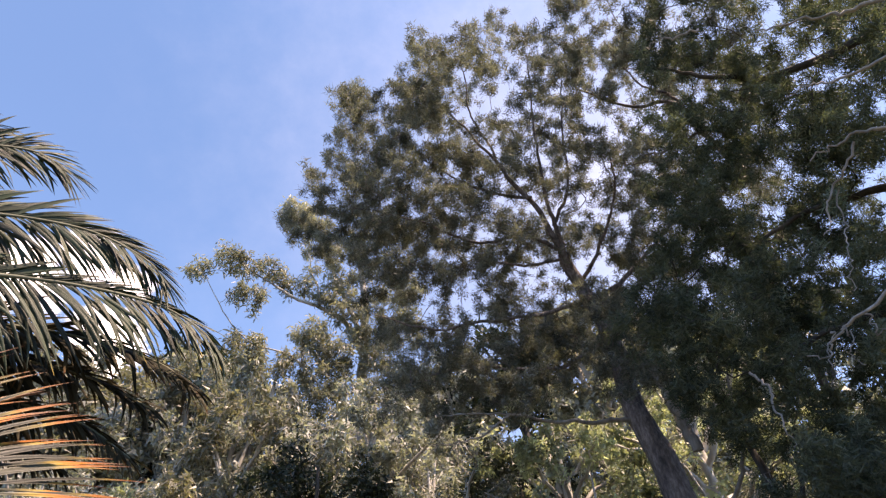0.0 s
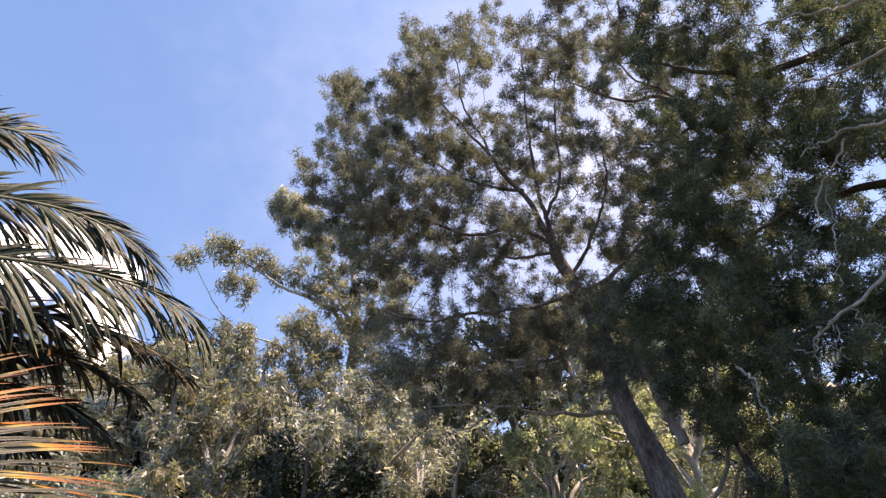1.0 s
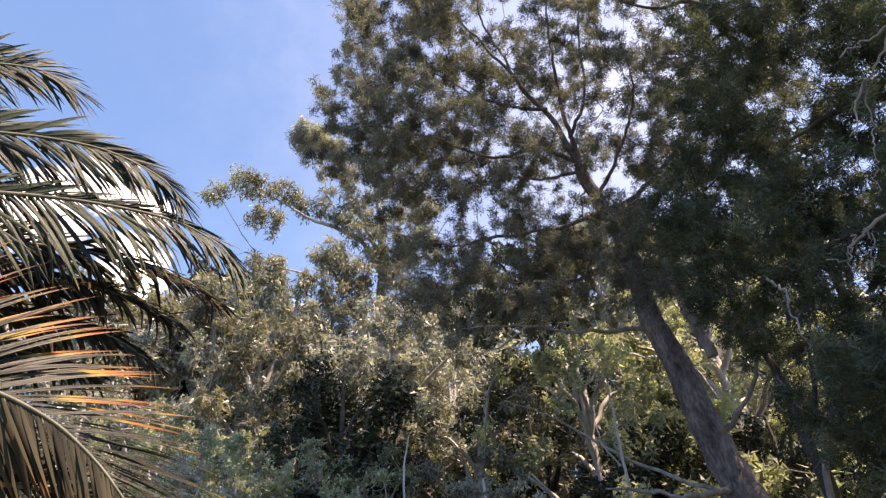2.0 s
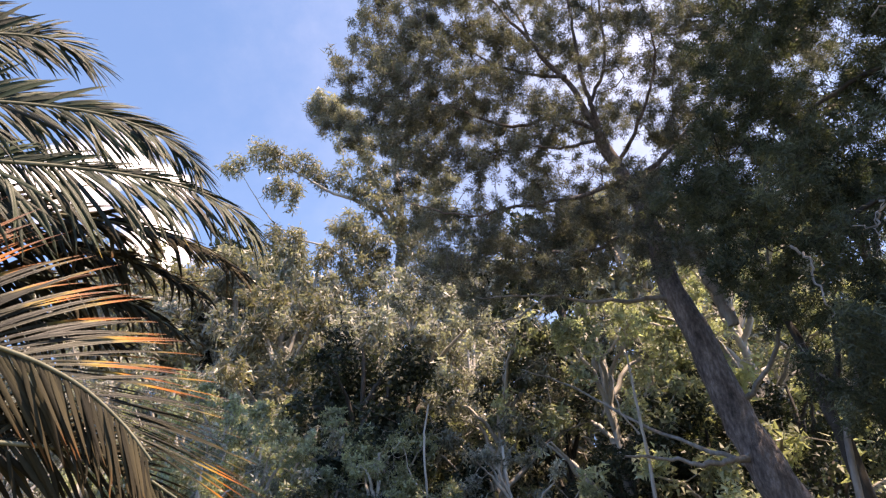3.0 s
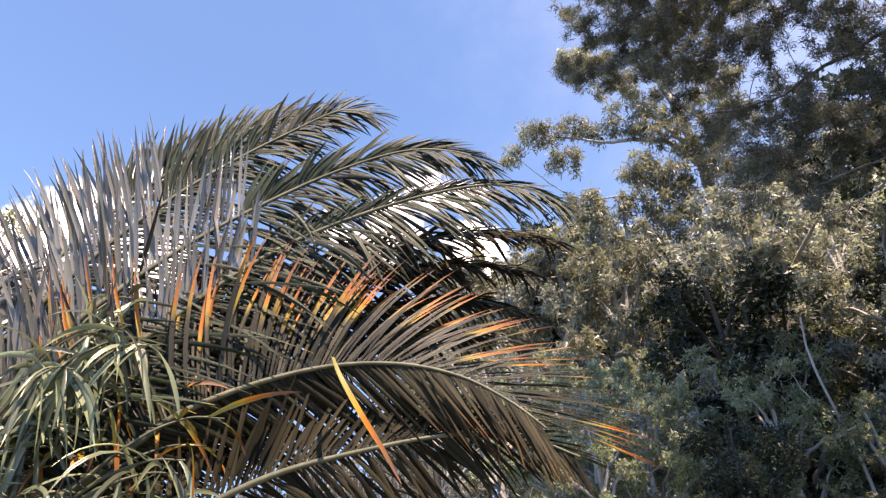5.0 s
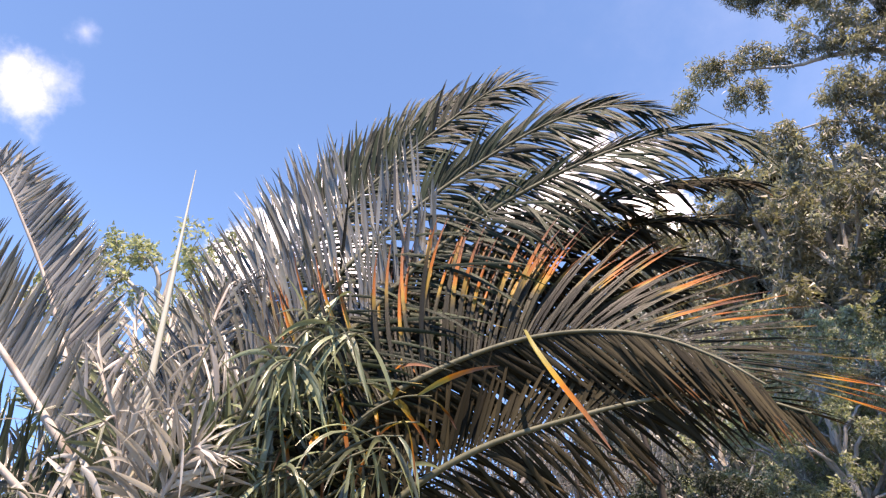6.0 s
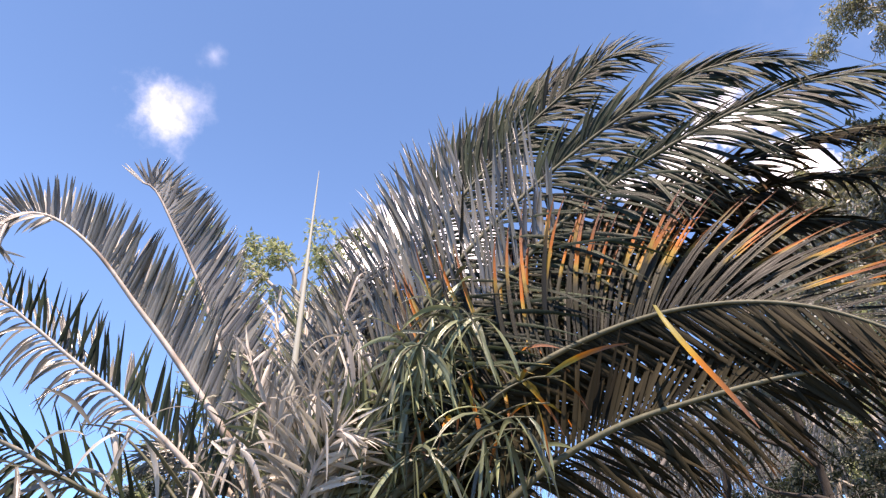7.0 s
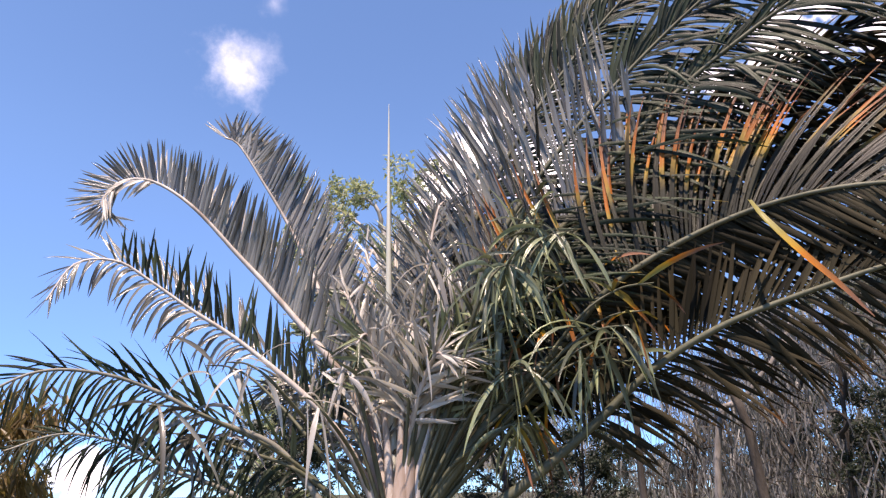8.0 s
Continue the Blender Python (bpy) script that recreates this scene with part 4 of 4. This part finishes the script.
def add_frond(palm, pts, facing, rows, seed, label="", rib=0.022, rib_mat=None, singly=False, foot_swell=0.7):
    """An arching rib that carries rows of leaflets."""
    rng = np.random.default_rng(seed)
    line = smooth_line([Vector(p) - PALM for p in pts], 240)
    run = np.concatenate([[0], np.cumsum(np.linalg.norm(np.diff(line, axis=0), axis=1))])
    run /= run[-1]
    u = np.linspace(0, 1, 60)
    line = np.stack([np.interp(u, run, line[:, k]) for k in range(3)], 1)
    tangent = normal(np.gradient(line, axis=0))
    v, f = tube(line, rib * (1 - 0.86 * u ** 0.85) + 0.0022 + rib * foot_swell * np.exp(-u * 5), 8, 0.02, rng)
    holder = part("frond", raw_mesh("frond", v, f, 4, rib_mat or RACHIS_PALE, True), palm, label)
    for r in rows:
        q = r.start + (r.end - r.start) * np.clip((np.arange(r.n) + rng.uniform(-0.25, 0.25, r.n)) / (r.n - 1), 0, 1)
        q = q[rng.uniform(size=r.n) >= r.miss]
        n = len(q)
        feet = np.stack([np.interp(q, u, line[:, k]) for k in range(3)], 1)
        t = normal(np.stack([np.interp(q, u, tangent[:, k]) for k in range(3)], 1))
        face = np.array(list(facing), float)[None] * np.ones((n, 1))
        face = normal(face - t * (face * t).sum(1)[:, None])
        side = np.cross(t, face) * r.side
        w = (q - r.start) / (1 - r.start)
        a = np.radians(stops(r.fan, w) + rng.normal(size=n) * r.ruffle)[:, None]
        b = np.radians(stops(r.lift, w) + rng.normal(size=n) * r.ruffle * 1.6)[:, None]
        way = np.cos(a) * t + np.sin(a) * (side * np.cos(b) + face * np.sin(b))
        ln = r.length * stops(r.shape, w) * rng.uniform(0.86, 1.08, n)
        v, f, uv, cell = ribbons(rng, feet, way, t, ln, r.half * rng.uniform(0.8, 1.2, n) * (1 - 0.45 * w ** 3), r.sag * np.exp(rng.normal(size=n) * (0.25 + r.ruffle * 0.03)), r.wind, 0.24 + 0.04 * r.ruffle)
        each = len(v) // n
        if r.age:                                            # leaflets near the tip have dried further, some clusters more than others
            uv[:, 1] += np.repeat(r.age * w ** 1.5 + np.interp(w, np.linspace(0, 1, 20), rng.normal(size=20) * 0.15), each)
        if singly:
            for k in range(n):
                part("leaflet", raw_mesh("leaflet", v[k * each:(k + 1) * each], cell, 4, r.mat, True, uv[k * each:(k + 1) * each]), holder)
        else:
            part("leaf_fringe", raw_mesh("leaf_fringe", v, f, 4, r.mat, True, uv), holder, kind="stuff")
    return holder


def build_palm():
    palm = thing("palm", PALM, "large palm with silvery arching fronds and orange dried tips", "palm")
    S = sight
    D = PALM_AT
    rng = np.random.default_rng(5)
    # stem and the sheaths of the leaf bases
    v, f = tube(smooth_line([(0, 0, -0.05), (0.01, 0, 0.5), (0, 0.01, 1.05)], 20), np.linspace(0.24, 0.13, 20), 16, 0.03, rng)
    part("trunk", raw_mesh("trunk", v, f, 4, DARK_BARK, True), palm)
    for k in range(9):
        a = k * 2.094 + (k // 3) * 0.35
        o = np.array([math.cos(a), math.sin(a), 0])
        line = smooth_line([o * 0.12 + [0, 0, 0.7], o * 0.12 + [0, 0, 1.1], o * 0.10 + [0, 0, 1.4], o * (0.11 + 0.03 * (k // 3)) + [0, 0, 1.72 + 0.05 * (k % 3)]], 14)
        v, f = tube(line, 0.075 * (1 - np.linspace(0, 1, 14) ** 2.2) + 0.006, 9, 0.03, rng)
        part("leaf_base", raw_mesh("leaf_base", v, f, 4, SHEATH, True), palm, "reddish grey leaf base")
    # the unopened spear leaf
    line = smooth_line([S(77.0, -2, D) - PALM, S(77.6, 9, D) - PALM, S(77.9, 21.2, D) - PALM, S(78.1, 32.3, D) - PALM], 30)
    v, f = tube(line, 0.022 * (1 - np.linspace(0, 1, 30) ** 1.8) + 0.002, 8, 0.0, rng)
    part("spear_leaf", raw_mesh("spear_leaf", v, f, 4, SPEAR, True), palm, "pale unopened spear leaf")

    away = unit(77, 0)
    toward = -away                              # from the palm to the standpoint
    up = Vector((0, 0, 1))
    right = Vector((away.y, -away.x, 0))        # to the right as seen from the standpoint
    foot = S(76.9, -7, D)
    gust = tuple(right * 0.25)                  # the wind blows this way

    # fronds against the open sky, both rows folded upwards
    # back rows and blunt tips get the near-white copy, as painted sun glare
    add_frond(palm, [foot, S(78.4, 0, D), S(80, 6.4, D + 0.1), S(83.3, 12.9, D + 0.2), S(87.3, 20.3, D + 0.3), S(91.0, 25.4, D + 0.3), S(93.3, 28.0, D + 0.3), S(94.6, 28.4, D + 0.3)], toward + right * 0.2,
              [Row(1, LEAFLET_SILVER, (48, 46, 46, 56, 84), (12, 12, 10), 0.46, 0.10, 115, 0.0110, 3, 0.34, shape=(0.8, 1, 1, 0.8, 0.45)), Row(1, LEAFLET_SUNLIT, (44, 42, 44, 54, 80), (-26, -24, -20), 0.42, 0.12, 100, 0.0105, 4, 0.38, shape=(0.8, 1, 1, 0.8, 0.4)), Row(1, LEAFLET_SUNLIT, (60, 48, 20), (4, 0), 0.26, 0.05, 34, 0.0135, 5, 0.86, 0.995, shape=(1, 0.9, 0.7))], 61, "silvery upright frond", 0.021, foot_swell=1.2)
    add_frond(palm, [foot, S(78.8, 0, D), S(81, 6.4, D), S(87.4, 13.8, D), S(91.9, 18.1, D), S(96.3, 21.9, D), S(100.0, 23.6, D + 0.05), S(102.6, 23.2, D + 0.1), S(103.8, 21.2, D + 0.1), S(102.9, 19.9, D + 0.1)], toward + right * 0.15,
              [Row(1, LEAFLET_SILVER, (50, 52, 56, 62, 60), (10, 12, 15), 0.42, 0.08, 140, 0.0108, 3, 0.31, shape=(0.85, 1, 0.9, 0.62, 0.35)), Row(1, LEAFLET_SUNLIT, (46, 48, 52, 58, 56), (-26, -24, -20), 0.38, 0.1, 120, 0.0105, 4, 0.35, shape=(0.85, 1, 0.9, 0.6, 0.35)), Row(-1, LEAFLET_SUNLIT, (50, 44, 26), (20, 10), 0.20, 0.5, 30, 0.0100, 8, 0.84, 0.995, shape=(0.7, 1, 0.8))], 62, "silvery frond arching over at its tip", 0.022, foot_swell=1.2)
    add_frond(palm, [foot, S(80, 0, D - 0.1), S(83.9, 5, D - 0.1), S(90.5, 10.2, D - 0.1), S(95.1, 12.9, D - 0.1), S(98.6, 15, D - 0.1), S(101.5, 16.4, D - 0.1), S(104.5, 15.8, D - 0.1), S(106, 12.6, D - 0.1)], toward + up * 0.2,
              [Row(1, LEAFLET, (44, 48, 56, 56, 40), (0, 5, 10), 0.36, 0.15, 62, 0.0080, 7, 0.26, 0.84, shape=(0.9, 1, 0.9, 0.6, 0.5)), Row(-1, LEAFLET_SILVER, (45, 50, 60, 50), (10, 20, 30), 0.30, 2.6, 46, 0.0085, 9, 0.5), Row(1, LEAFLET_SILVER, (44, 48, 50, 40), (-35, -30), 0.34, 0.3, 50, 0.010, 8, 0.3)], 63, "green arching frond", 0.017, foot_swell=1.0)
    add_frond(palm, [foot, S(81, -5, D - 0.1), S(86.5, 1.3, D - 0.15), S(92.2, 3.7, D - 0.25), S(97.3, 6.1, D - 0.3), S(101.6, 7.1, D - 0.35), S(105.4, 6.7, D - 0.4), S(109, 4.2, D - 0.4)], toward + up * 0.3,
              [Row(1, LEAFLET, (36, 40, 42, 34, 24), (-10, 0, 10), 0.36, 0.4, 46, 0.0085, 13, 0.28), Row(-1, LEAFLET, (60, 66, 60, 40), (15, 15), 0.40, 2.8, 78, 0.0070, 10, 0.24)], 64, "green arching frond", 0.017, RACHIS_GREY)
    add_frond(palm, [foot, S(84, -7, D - 0.05), S(89.8, -2.2, D + 0.1), S(95.2, 0, D + 0.15), S(99.6, 2.1, D + 0.2), S(103.6, 2.7, D + 0.3), S(107, 1.4, D + 0.3)], toward + up * 0.3,
              [Row(1, LEAFLET, (34, 38, 34, 26), (0, 10), 0.28, 0.5, 46, 0.0085, 12, 0.28), Row(-1, LEAFLET, (62, 66, 56, 38), (12, 12), 0.40, 2.8, 80, 0.0070, 10, 0.22)], 65, "green arching frond", 0.016, RACHIS_GREY)

    # tall fronds bent one way by the wind: silvery below, swept together and painted shade-dark towards the tip
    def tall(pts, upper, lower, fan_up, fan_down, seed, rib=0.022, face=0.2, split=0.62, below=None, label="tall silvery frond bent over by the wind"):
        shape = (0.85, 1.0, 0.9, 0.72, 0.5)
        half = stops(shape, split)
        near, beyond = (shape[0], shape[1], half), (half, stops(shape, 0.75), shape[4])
        # outer halves and most lower rows: dark leaflet colour stands in for backlight
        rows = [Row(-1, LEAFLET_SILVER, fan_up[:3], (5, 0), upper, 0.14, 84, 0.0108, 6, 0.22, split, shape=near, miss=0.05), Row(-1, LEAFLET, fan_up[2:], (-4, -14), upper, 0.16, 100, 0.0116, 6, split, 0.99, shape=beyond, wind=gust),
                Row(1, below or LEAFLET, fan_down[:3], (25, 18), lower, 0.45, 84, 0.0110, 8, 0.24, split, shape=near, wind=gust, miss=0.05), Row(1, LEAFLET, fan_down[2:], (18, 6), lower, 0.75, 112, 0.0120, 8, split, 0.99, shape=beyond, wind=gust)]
        return add_frond(palm, [foot] + pts, toward + up * face, rows, seed, label, rib, RACHIS)

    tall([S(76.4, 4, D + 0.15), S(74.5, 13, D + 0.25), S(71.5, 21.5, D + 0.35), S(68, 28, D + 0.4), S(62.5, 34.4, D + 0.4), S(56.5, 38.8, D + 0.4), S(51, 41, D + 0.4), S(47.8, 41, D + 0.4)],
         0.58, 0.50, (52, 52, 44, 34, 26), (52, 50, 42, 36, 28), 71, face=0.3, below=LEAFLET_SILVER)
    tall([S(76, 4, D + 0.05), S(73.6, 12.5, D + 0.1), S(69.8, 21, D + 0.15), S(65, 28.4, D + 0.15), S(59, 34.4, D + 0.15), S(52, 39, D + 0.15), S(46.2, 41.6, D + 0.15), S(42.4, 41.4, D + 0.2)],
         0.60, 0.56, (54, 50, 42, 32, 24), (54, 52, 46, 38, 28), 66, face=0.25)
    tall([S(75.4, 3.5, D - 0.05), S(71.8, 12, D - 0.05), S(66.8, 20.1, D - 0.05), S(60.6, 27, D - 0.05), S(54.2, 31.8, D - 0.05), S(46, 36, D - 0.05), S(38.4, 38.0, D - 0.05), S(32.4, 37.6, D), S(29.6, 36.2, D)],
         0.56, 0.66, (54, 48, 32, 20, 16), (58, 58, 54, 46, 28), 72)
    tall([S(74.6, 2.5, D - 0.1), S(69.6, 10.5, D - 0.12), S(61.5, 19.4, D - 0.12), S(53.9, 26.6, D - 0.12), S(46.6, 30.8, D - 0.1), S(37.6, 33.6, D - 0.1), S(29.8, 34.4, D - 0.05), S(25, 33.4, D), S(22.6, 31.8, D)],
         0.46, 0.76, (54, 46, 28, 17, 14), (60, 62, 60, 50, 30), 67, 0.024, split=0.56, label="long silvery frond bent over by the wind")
    # dark backing added behind the tall fronds, its shade painted into the leaflets
    shade = "dark dried frond behind the others, their shade in its colour"
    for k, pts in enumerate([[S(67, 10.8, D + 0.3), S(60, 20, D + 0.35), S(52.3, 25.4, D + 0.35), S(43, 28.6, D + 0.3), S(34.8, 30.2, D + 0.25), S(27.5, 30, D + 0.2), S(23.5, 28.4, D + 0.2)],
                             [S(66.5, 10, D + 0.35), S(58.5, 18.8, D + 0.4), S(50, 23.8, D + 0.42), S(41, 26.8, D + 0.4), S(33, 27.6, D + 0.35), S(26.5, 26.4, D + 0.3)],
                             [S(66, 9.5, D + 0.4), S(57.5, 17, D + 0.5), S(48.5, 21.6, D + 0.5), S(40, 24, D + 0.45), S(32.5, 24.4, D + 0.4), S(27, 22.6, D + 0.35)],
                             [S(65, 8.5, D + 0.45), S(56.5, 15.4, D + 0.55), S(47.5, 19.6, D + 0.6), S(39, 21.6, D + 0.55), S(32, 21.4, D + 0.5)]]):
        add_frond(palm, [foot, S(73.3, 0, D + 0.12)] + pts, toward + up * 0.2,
                  [Row(-1, LEAFLET_BROWN_SHADED, (54, 46, 38, 26, 14), (-10,), 0.46, 0.5, 165, 0.0150, 12, 0.26), Row(1, LEAFLET_BROWN_SHADED, (62, 60, 54, 42, 20), (10,), 0.56, 0.7, 175, 0.0150, 13, 0.24)], 68 + 5 * k, shade, 0.022, RACHIS)
    # lower row and the low frond below: shade painted into the dried brown
    add_frond(palm, [foot, S(73, -2, D - 0.1), S(67.6, 4.5, D - 0.2), S(62, 9.4, D - 0.25), S(57.4, 13.8, D - 0.28), S(51.5, 16.7, D - 0.3), S(45, 18.4, D - 0.3), S(38.7, 18.5, D - 0.32), S(33.4, 17.2, D - 0.35), S(29.2, 14.8, D - 0.38), S(26.4, 12.4, D - 0.4)], toward + up * 0.12,
              [Row(-1, LEAFLET_DRY, (80, 77, 70, 58, 49, 48, 44), (-16, -12, -6), 1.02, 0.08, 128, 0.0112, 3, 0.33, 0.975, shape=(0.95, 1, 0.95, 0.88, 0.80, 0.74, 0.64), wind=tuple(right * 0.42), age=0.14),
               Row(1, LEAFLET_BROWN_SHADED, (60, 56, 50, 40, 24), (-18, -12), 0.60, 0.05, 150, 0.0115, 4, 0.34, shape=(0.7, 1, 1, 0.8, 0.6))], 69, "drying frond with orange and brown tips", 0.023, RACHIS, True)
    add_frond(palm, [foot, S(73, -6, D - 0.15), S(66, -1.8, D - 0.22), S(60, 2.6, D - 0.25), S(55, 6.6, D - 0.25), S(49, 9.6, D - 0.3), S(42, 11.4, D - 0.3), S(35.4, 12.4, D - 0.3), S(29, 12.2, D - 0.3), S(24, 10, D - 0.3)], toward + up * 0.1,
              [Row(-1, LEAFLET_BROWN_SHADED, (60, 54, 44, 32, 18), (-20,), 0.50, 0.15, 110, 0.0110, 5, 0.34), Row(1, LEAFLET_BROWN_SHADED, (62, 60, 55, 46, 28), (-15,), 0.52, 0.35, 110, 0.0110, 7, 0.34)], 70, "low brown drying frond", 0.024, RACHIS)

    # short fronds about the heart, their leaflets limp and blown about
    # near-white leaflets carry the heart's sunlight in their colour
    young = [(73, 23, 0.1, LEAFLET_SILVER), (70.5, 20, 0.3, LEAFLET_SUNLIT), (80.5, 19, 0.4, LEAFLET_SUNLIT), (66, 18, 0.0, LEAFLET_SILVER), (74, 18, 0.5, LEAFLET_SUNLIT), (62, 14, -0.1, LEAFLET_STRAP), (68, 13, -0.3, LEAFLET_STRAP),
             (83.5, 12, 0.5, LEAFLET_SUNLIT), (78.5, 16, 0.5, LEAFLET_SUNLIT), (64, 9, 0.3, LEAFLET), (60, 7, 0.5, LEAFLET), (69, 7, 0.4, LEAFLET_STRAP), (72, 14, 0.6, LEAFLET_SUNLIT), (58, 11, 0.2, LEAFLET), (75.5, 12, -0.2, LEAFLET_SUNLIT), (77.6, 20, 0.3, LEAFLET_SUNLIT), (73, 9, -0.35, LEAFLET_SUNLIT), (82, 15, 0.1, LEAFLET_SUNLIT), (76, 15, 0.2, LEAFLET_SUNLIT),
             (79.5, 11, -0.15, LEAFLET_SUNLIT), (85.5, 7, 0.1, LEAFLET_SILVER), (71.5, 9, -0.3, LEAFLET_SUNLIT), (66, 21, 0.25, LEAFLET)]
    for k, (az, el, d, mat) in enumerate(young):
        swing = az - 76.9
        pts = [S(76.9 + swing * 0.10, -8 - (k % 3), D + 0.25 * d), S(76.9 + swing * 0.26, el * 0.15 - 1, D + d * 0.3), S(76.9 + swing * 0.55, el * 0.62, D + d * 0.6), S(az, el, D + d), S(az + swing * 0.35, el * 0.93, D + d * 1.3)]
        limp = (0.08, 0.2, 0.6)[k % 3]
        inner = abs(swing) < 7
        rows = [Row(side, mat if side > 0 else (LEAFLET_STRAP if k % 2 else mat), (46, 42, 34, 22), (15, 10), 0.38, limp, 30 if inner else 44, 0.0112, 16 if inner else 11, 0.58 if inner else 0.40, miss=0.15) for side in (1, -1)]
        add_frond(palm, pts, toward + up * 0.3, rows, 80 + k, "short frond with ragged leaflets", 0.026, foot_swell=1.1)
    # limp ribbons of torn leaf on thin stalks
    torn = [(67.5, 11, LEAFLET_STRAP, 14), (64.5, 15, LEAFLET_STRAP, 14), (62.4, 18.5, LEAFLET_STRAP, 10), (70, 8, LEAFLET_STRAP, 14), (66, 5, LEAFLET_STRAP, 14), (73.5, 10, LEAFLET_SUNLIT, 6), (71.5, 15, LEAFLET_SUNLIT, 6),
            (80, 7, LEAFLET_SUNLIT, 6), (84, 5, LEAFLET_SUNLIT, 6), (89.5, 6.5, LEAFLET_SUNLIT, 6), (94, 1, LEAFLET_SILVER, 10), (62.6, 12.6, LEAFLET_ORANGE, 5), (60, 14.4, LEAFLET_ORANGE, 4), (57.4, 10.6, LEAFLET_ORANGE, 4), (65.4, 9.6, LEAFLET_ORANGE, 3), (66.4, 14, LEAFLET_STRAP, 10), (64, 18, LEAFLET_STRAP, 8),
            (60.4, 8, LEAFLET_STRAP, 8), (64.6, 2.4, LEAFLET_ORANGE, 4), (68.4, 2, LEAFLET_STRAP, 10), (59, 6, LEAFLET_STRAP, 6)]
    for k, (az, el, mat, n) in enumerate(torn):
        r = np.random.default_rng(200 + k)
        for _ in range(2):
            a, e = az + r.normal() * 1.2, el + r.normal() * 1.2
            near = D - 0.28 + r.normal() * 0.1
            line = smooth_line([foot - PALM, S(76.9 + (a - 76.9) * 0.45, e * 0.35 - 1, D - 0.15) - PALM, S(76.9 + (a - 76.9) * 0.8, e * 0.86 + 1, near) - PALM, S(a, e + 2, near) - PALM, S(a + (a - 76.9) * 0.16, e + 2.2, near - 0.04) - PALM], 30)
            v, f = tube(line, np.linspace(0.012, 0.003, 30), 6, 0.03, r)
            stalk = part("leaf_stalk", raw_mesh("leaf_stalk", v, f, 4, RACHIS, True), palm)
            at = np.clip(r.uniform(0.62, 1.0, n) * 29, 0, 29).astype(int)
            way = normal(np.array(list(right)) * r.normal(size=(n, 1)) * 0.7 + np.array(list(toward)) * r.normal(size=(n, 1)) * 0.5 + np.array([0, 0, 1.0]) * r.uniform(-1.3, 0.5, (n, 1)))
            v, f, uv, _ = ribbons(r, line[at], way, dirs(r, n), r.uniform(0.22, 0.46, n), r.uniform(0.008, 0.014, n), r.uniform(0.6, 2.6, n), (0, 0, 0), 0.7)
            part("torn_leaf_mass", raw_mesh("torn_leaf_mass", v, f, 4, mat, True, uv), stalk, kind="stuff")
    # one broad leaflet snapped and hanging across the drying frond
    line = smooth_line([S(44.9, 19.1, D - 0.42) - PALM, S(44, 17.3, D - 0.5) - PALM, S(42.0, 14.1, D - 0.52) - PALM, S(40.2, 11.4, D - 0.5) - PALM, S(38.6, 8.6, D - 0.48) - PALM], 12)
    sidev = normal(np.cross(frames_along(line)[0], np.array(list(toward))))
    w = 0.013 * (np.sin(np.linspace(0.12, 1, 12) * np.pi) ** 0.6) + 0.002
    v = np.stack([line - sidev * w[:, None], line + np.array(list(away)) * w[:, None] * 0.5, line + sidev * w[:, None]], 1).reshape(-1, 3)
    uv = [(0.5 * k, 0.9 * i / 11) for i in range(12) for k in range(3)]
    f = [(i * 3 + k, i * 3 + k + 1, i * 3 + k + 4, i * 3 + k + 3) for i in range(11) for k in range(2)]
    part("snapped_leaflet", raw_mesh("snapped_leaflet", v, f, 4, LEAFLET_ORANGE, True, uv), palm, "snapped leaflet, pale then orange")
    return palm


build_palm()


# ---- the ochre shrub past the palm ----
round_tree("ochre_shrub", "yellow-brown shrub with drooping leaves", sight(111.8, 0, 5).xy, 2.2, 1.0, leafy(40, 0.17, 0.012, 0.2, hang=1.3), OCHRE, DARK_BARK, 171, 26, 12, low=0.1, trunk_r=0.04, category="shrub")
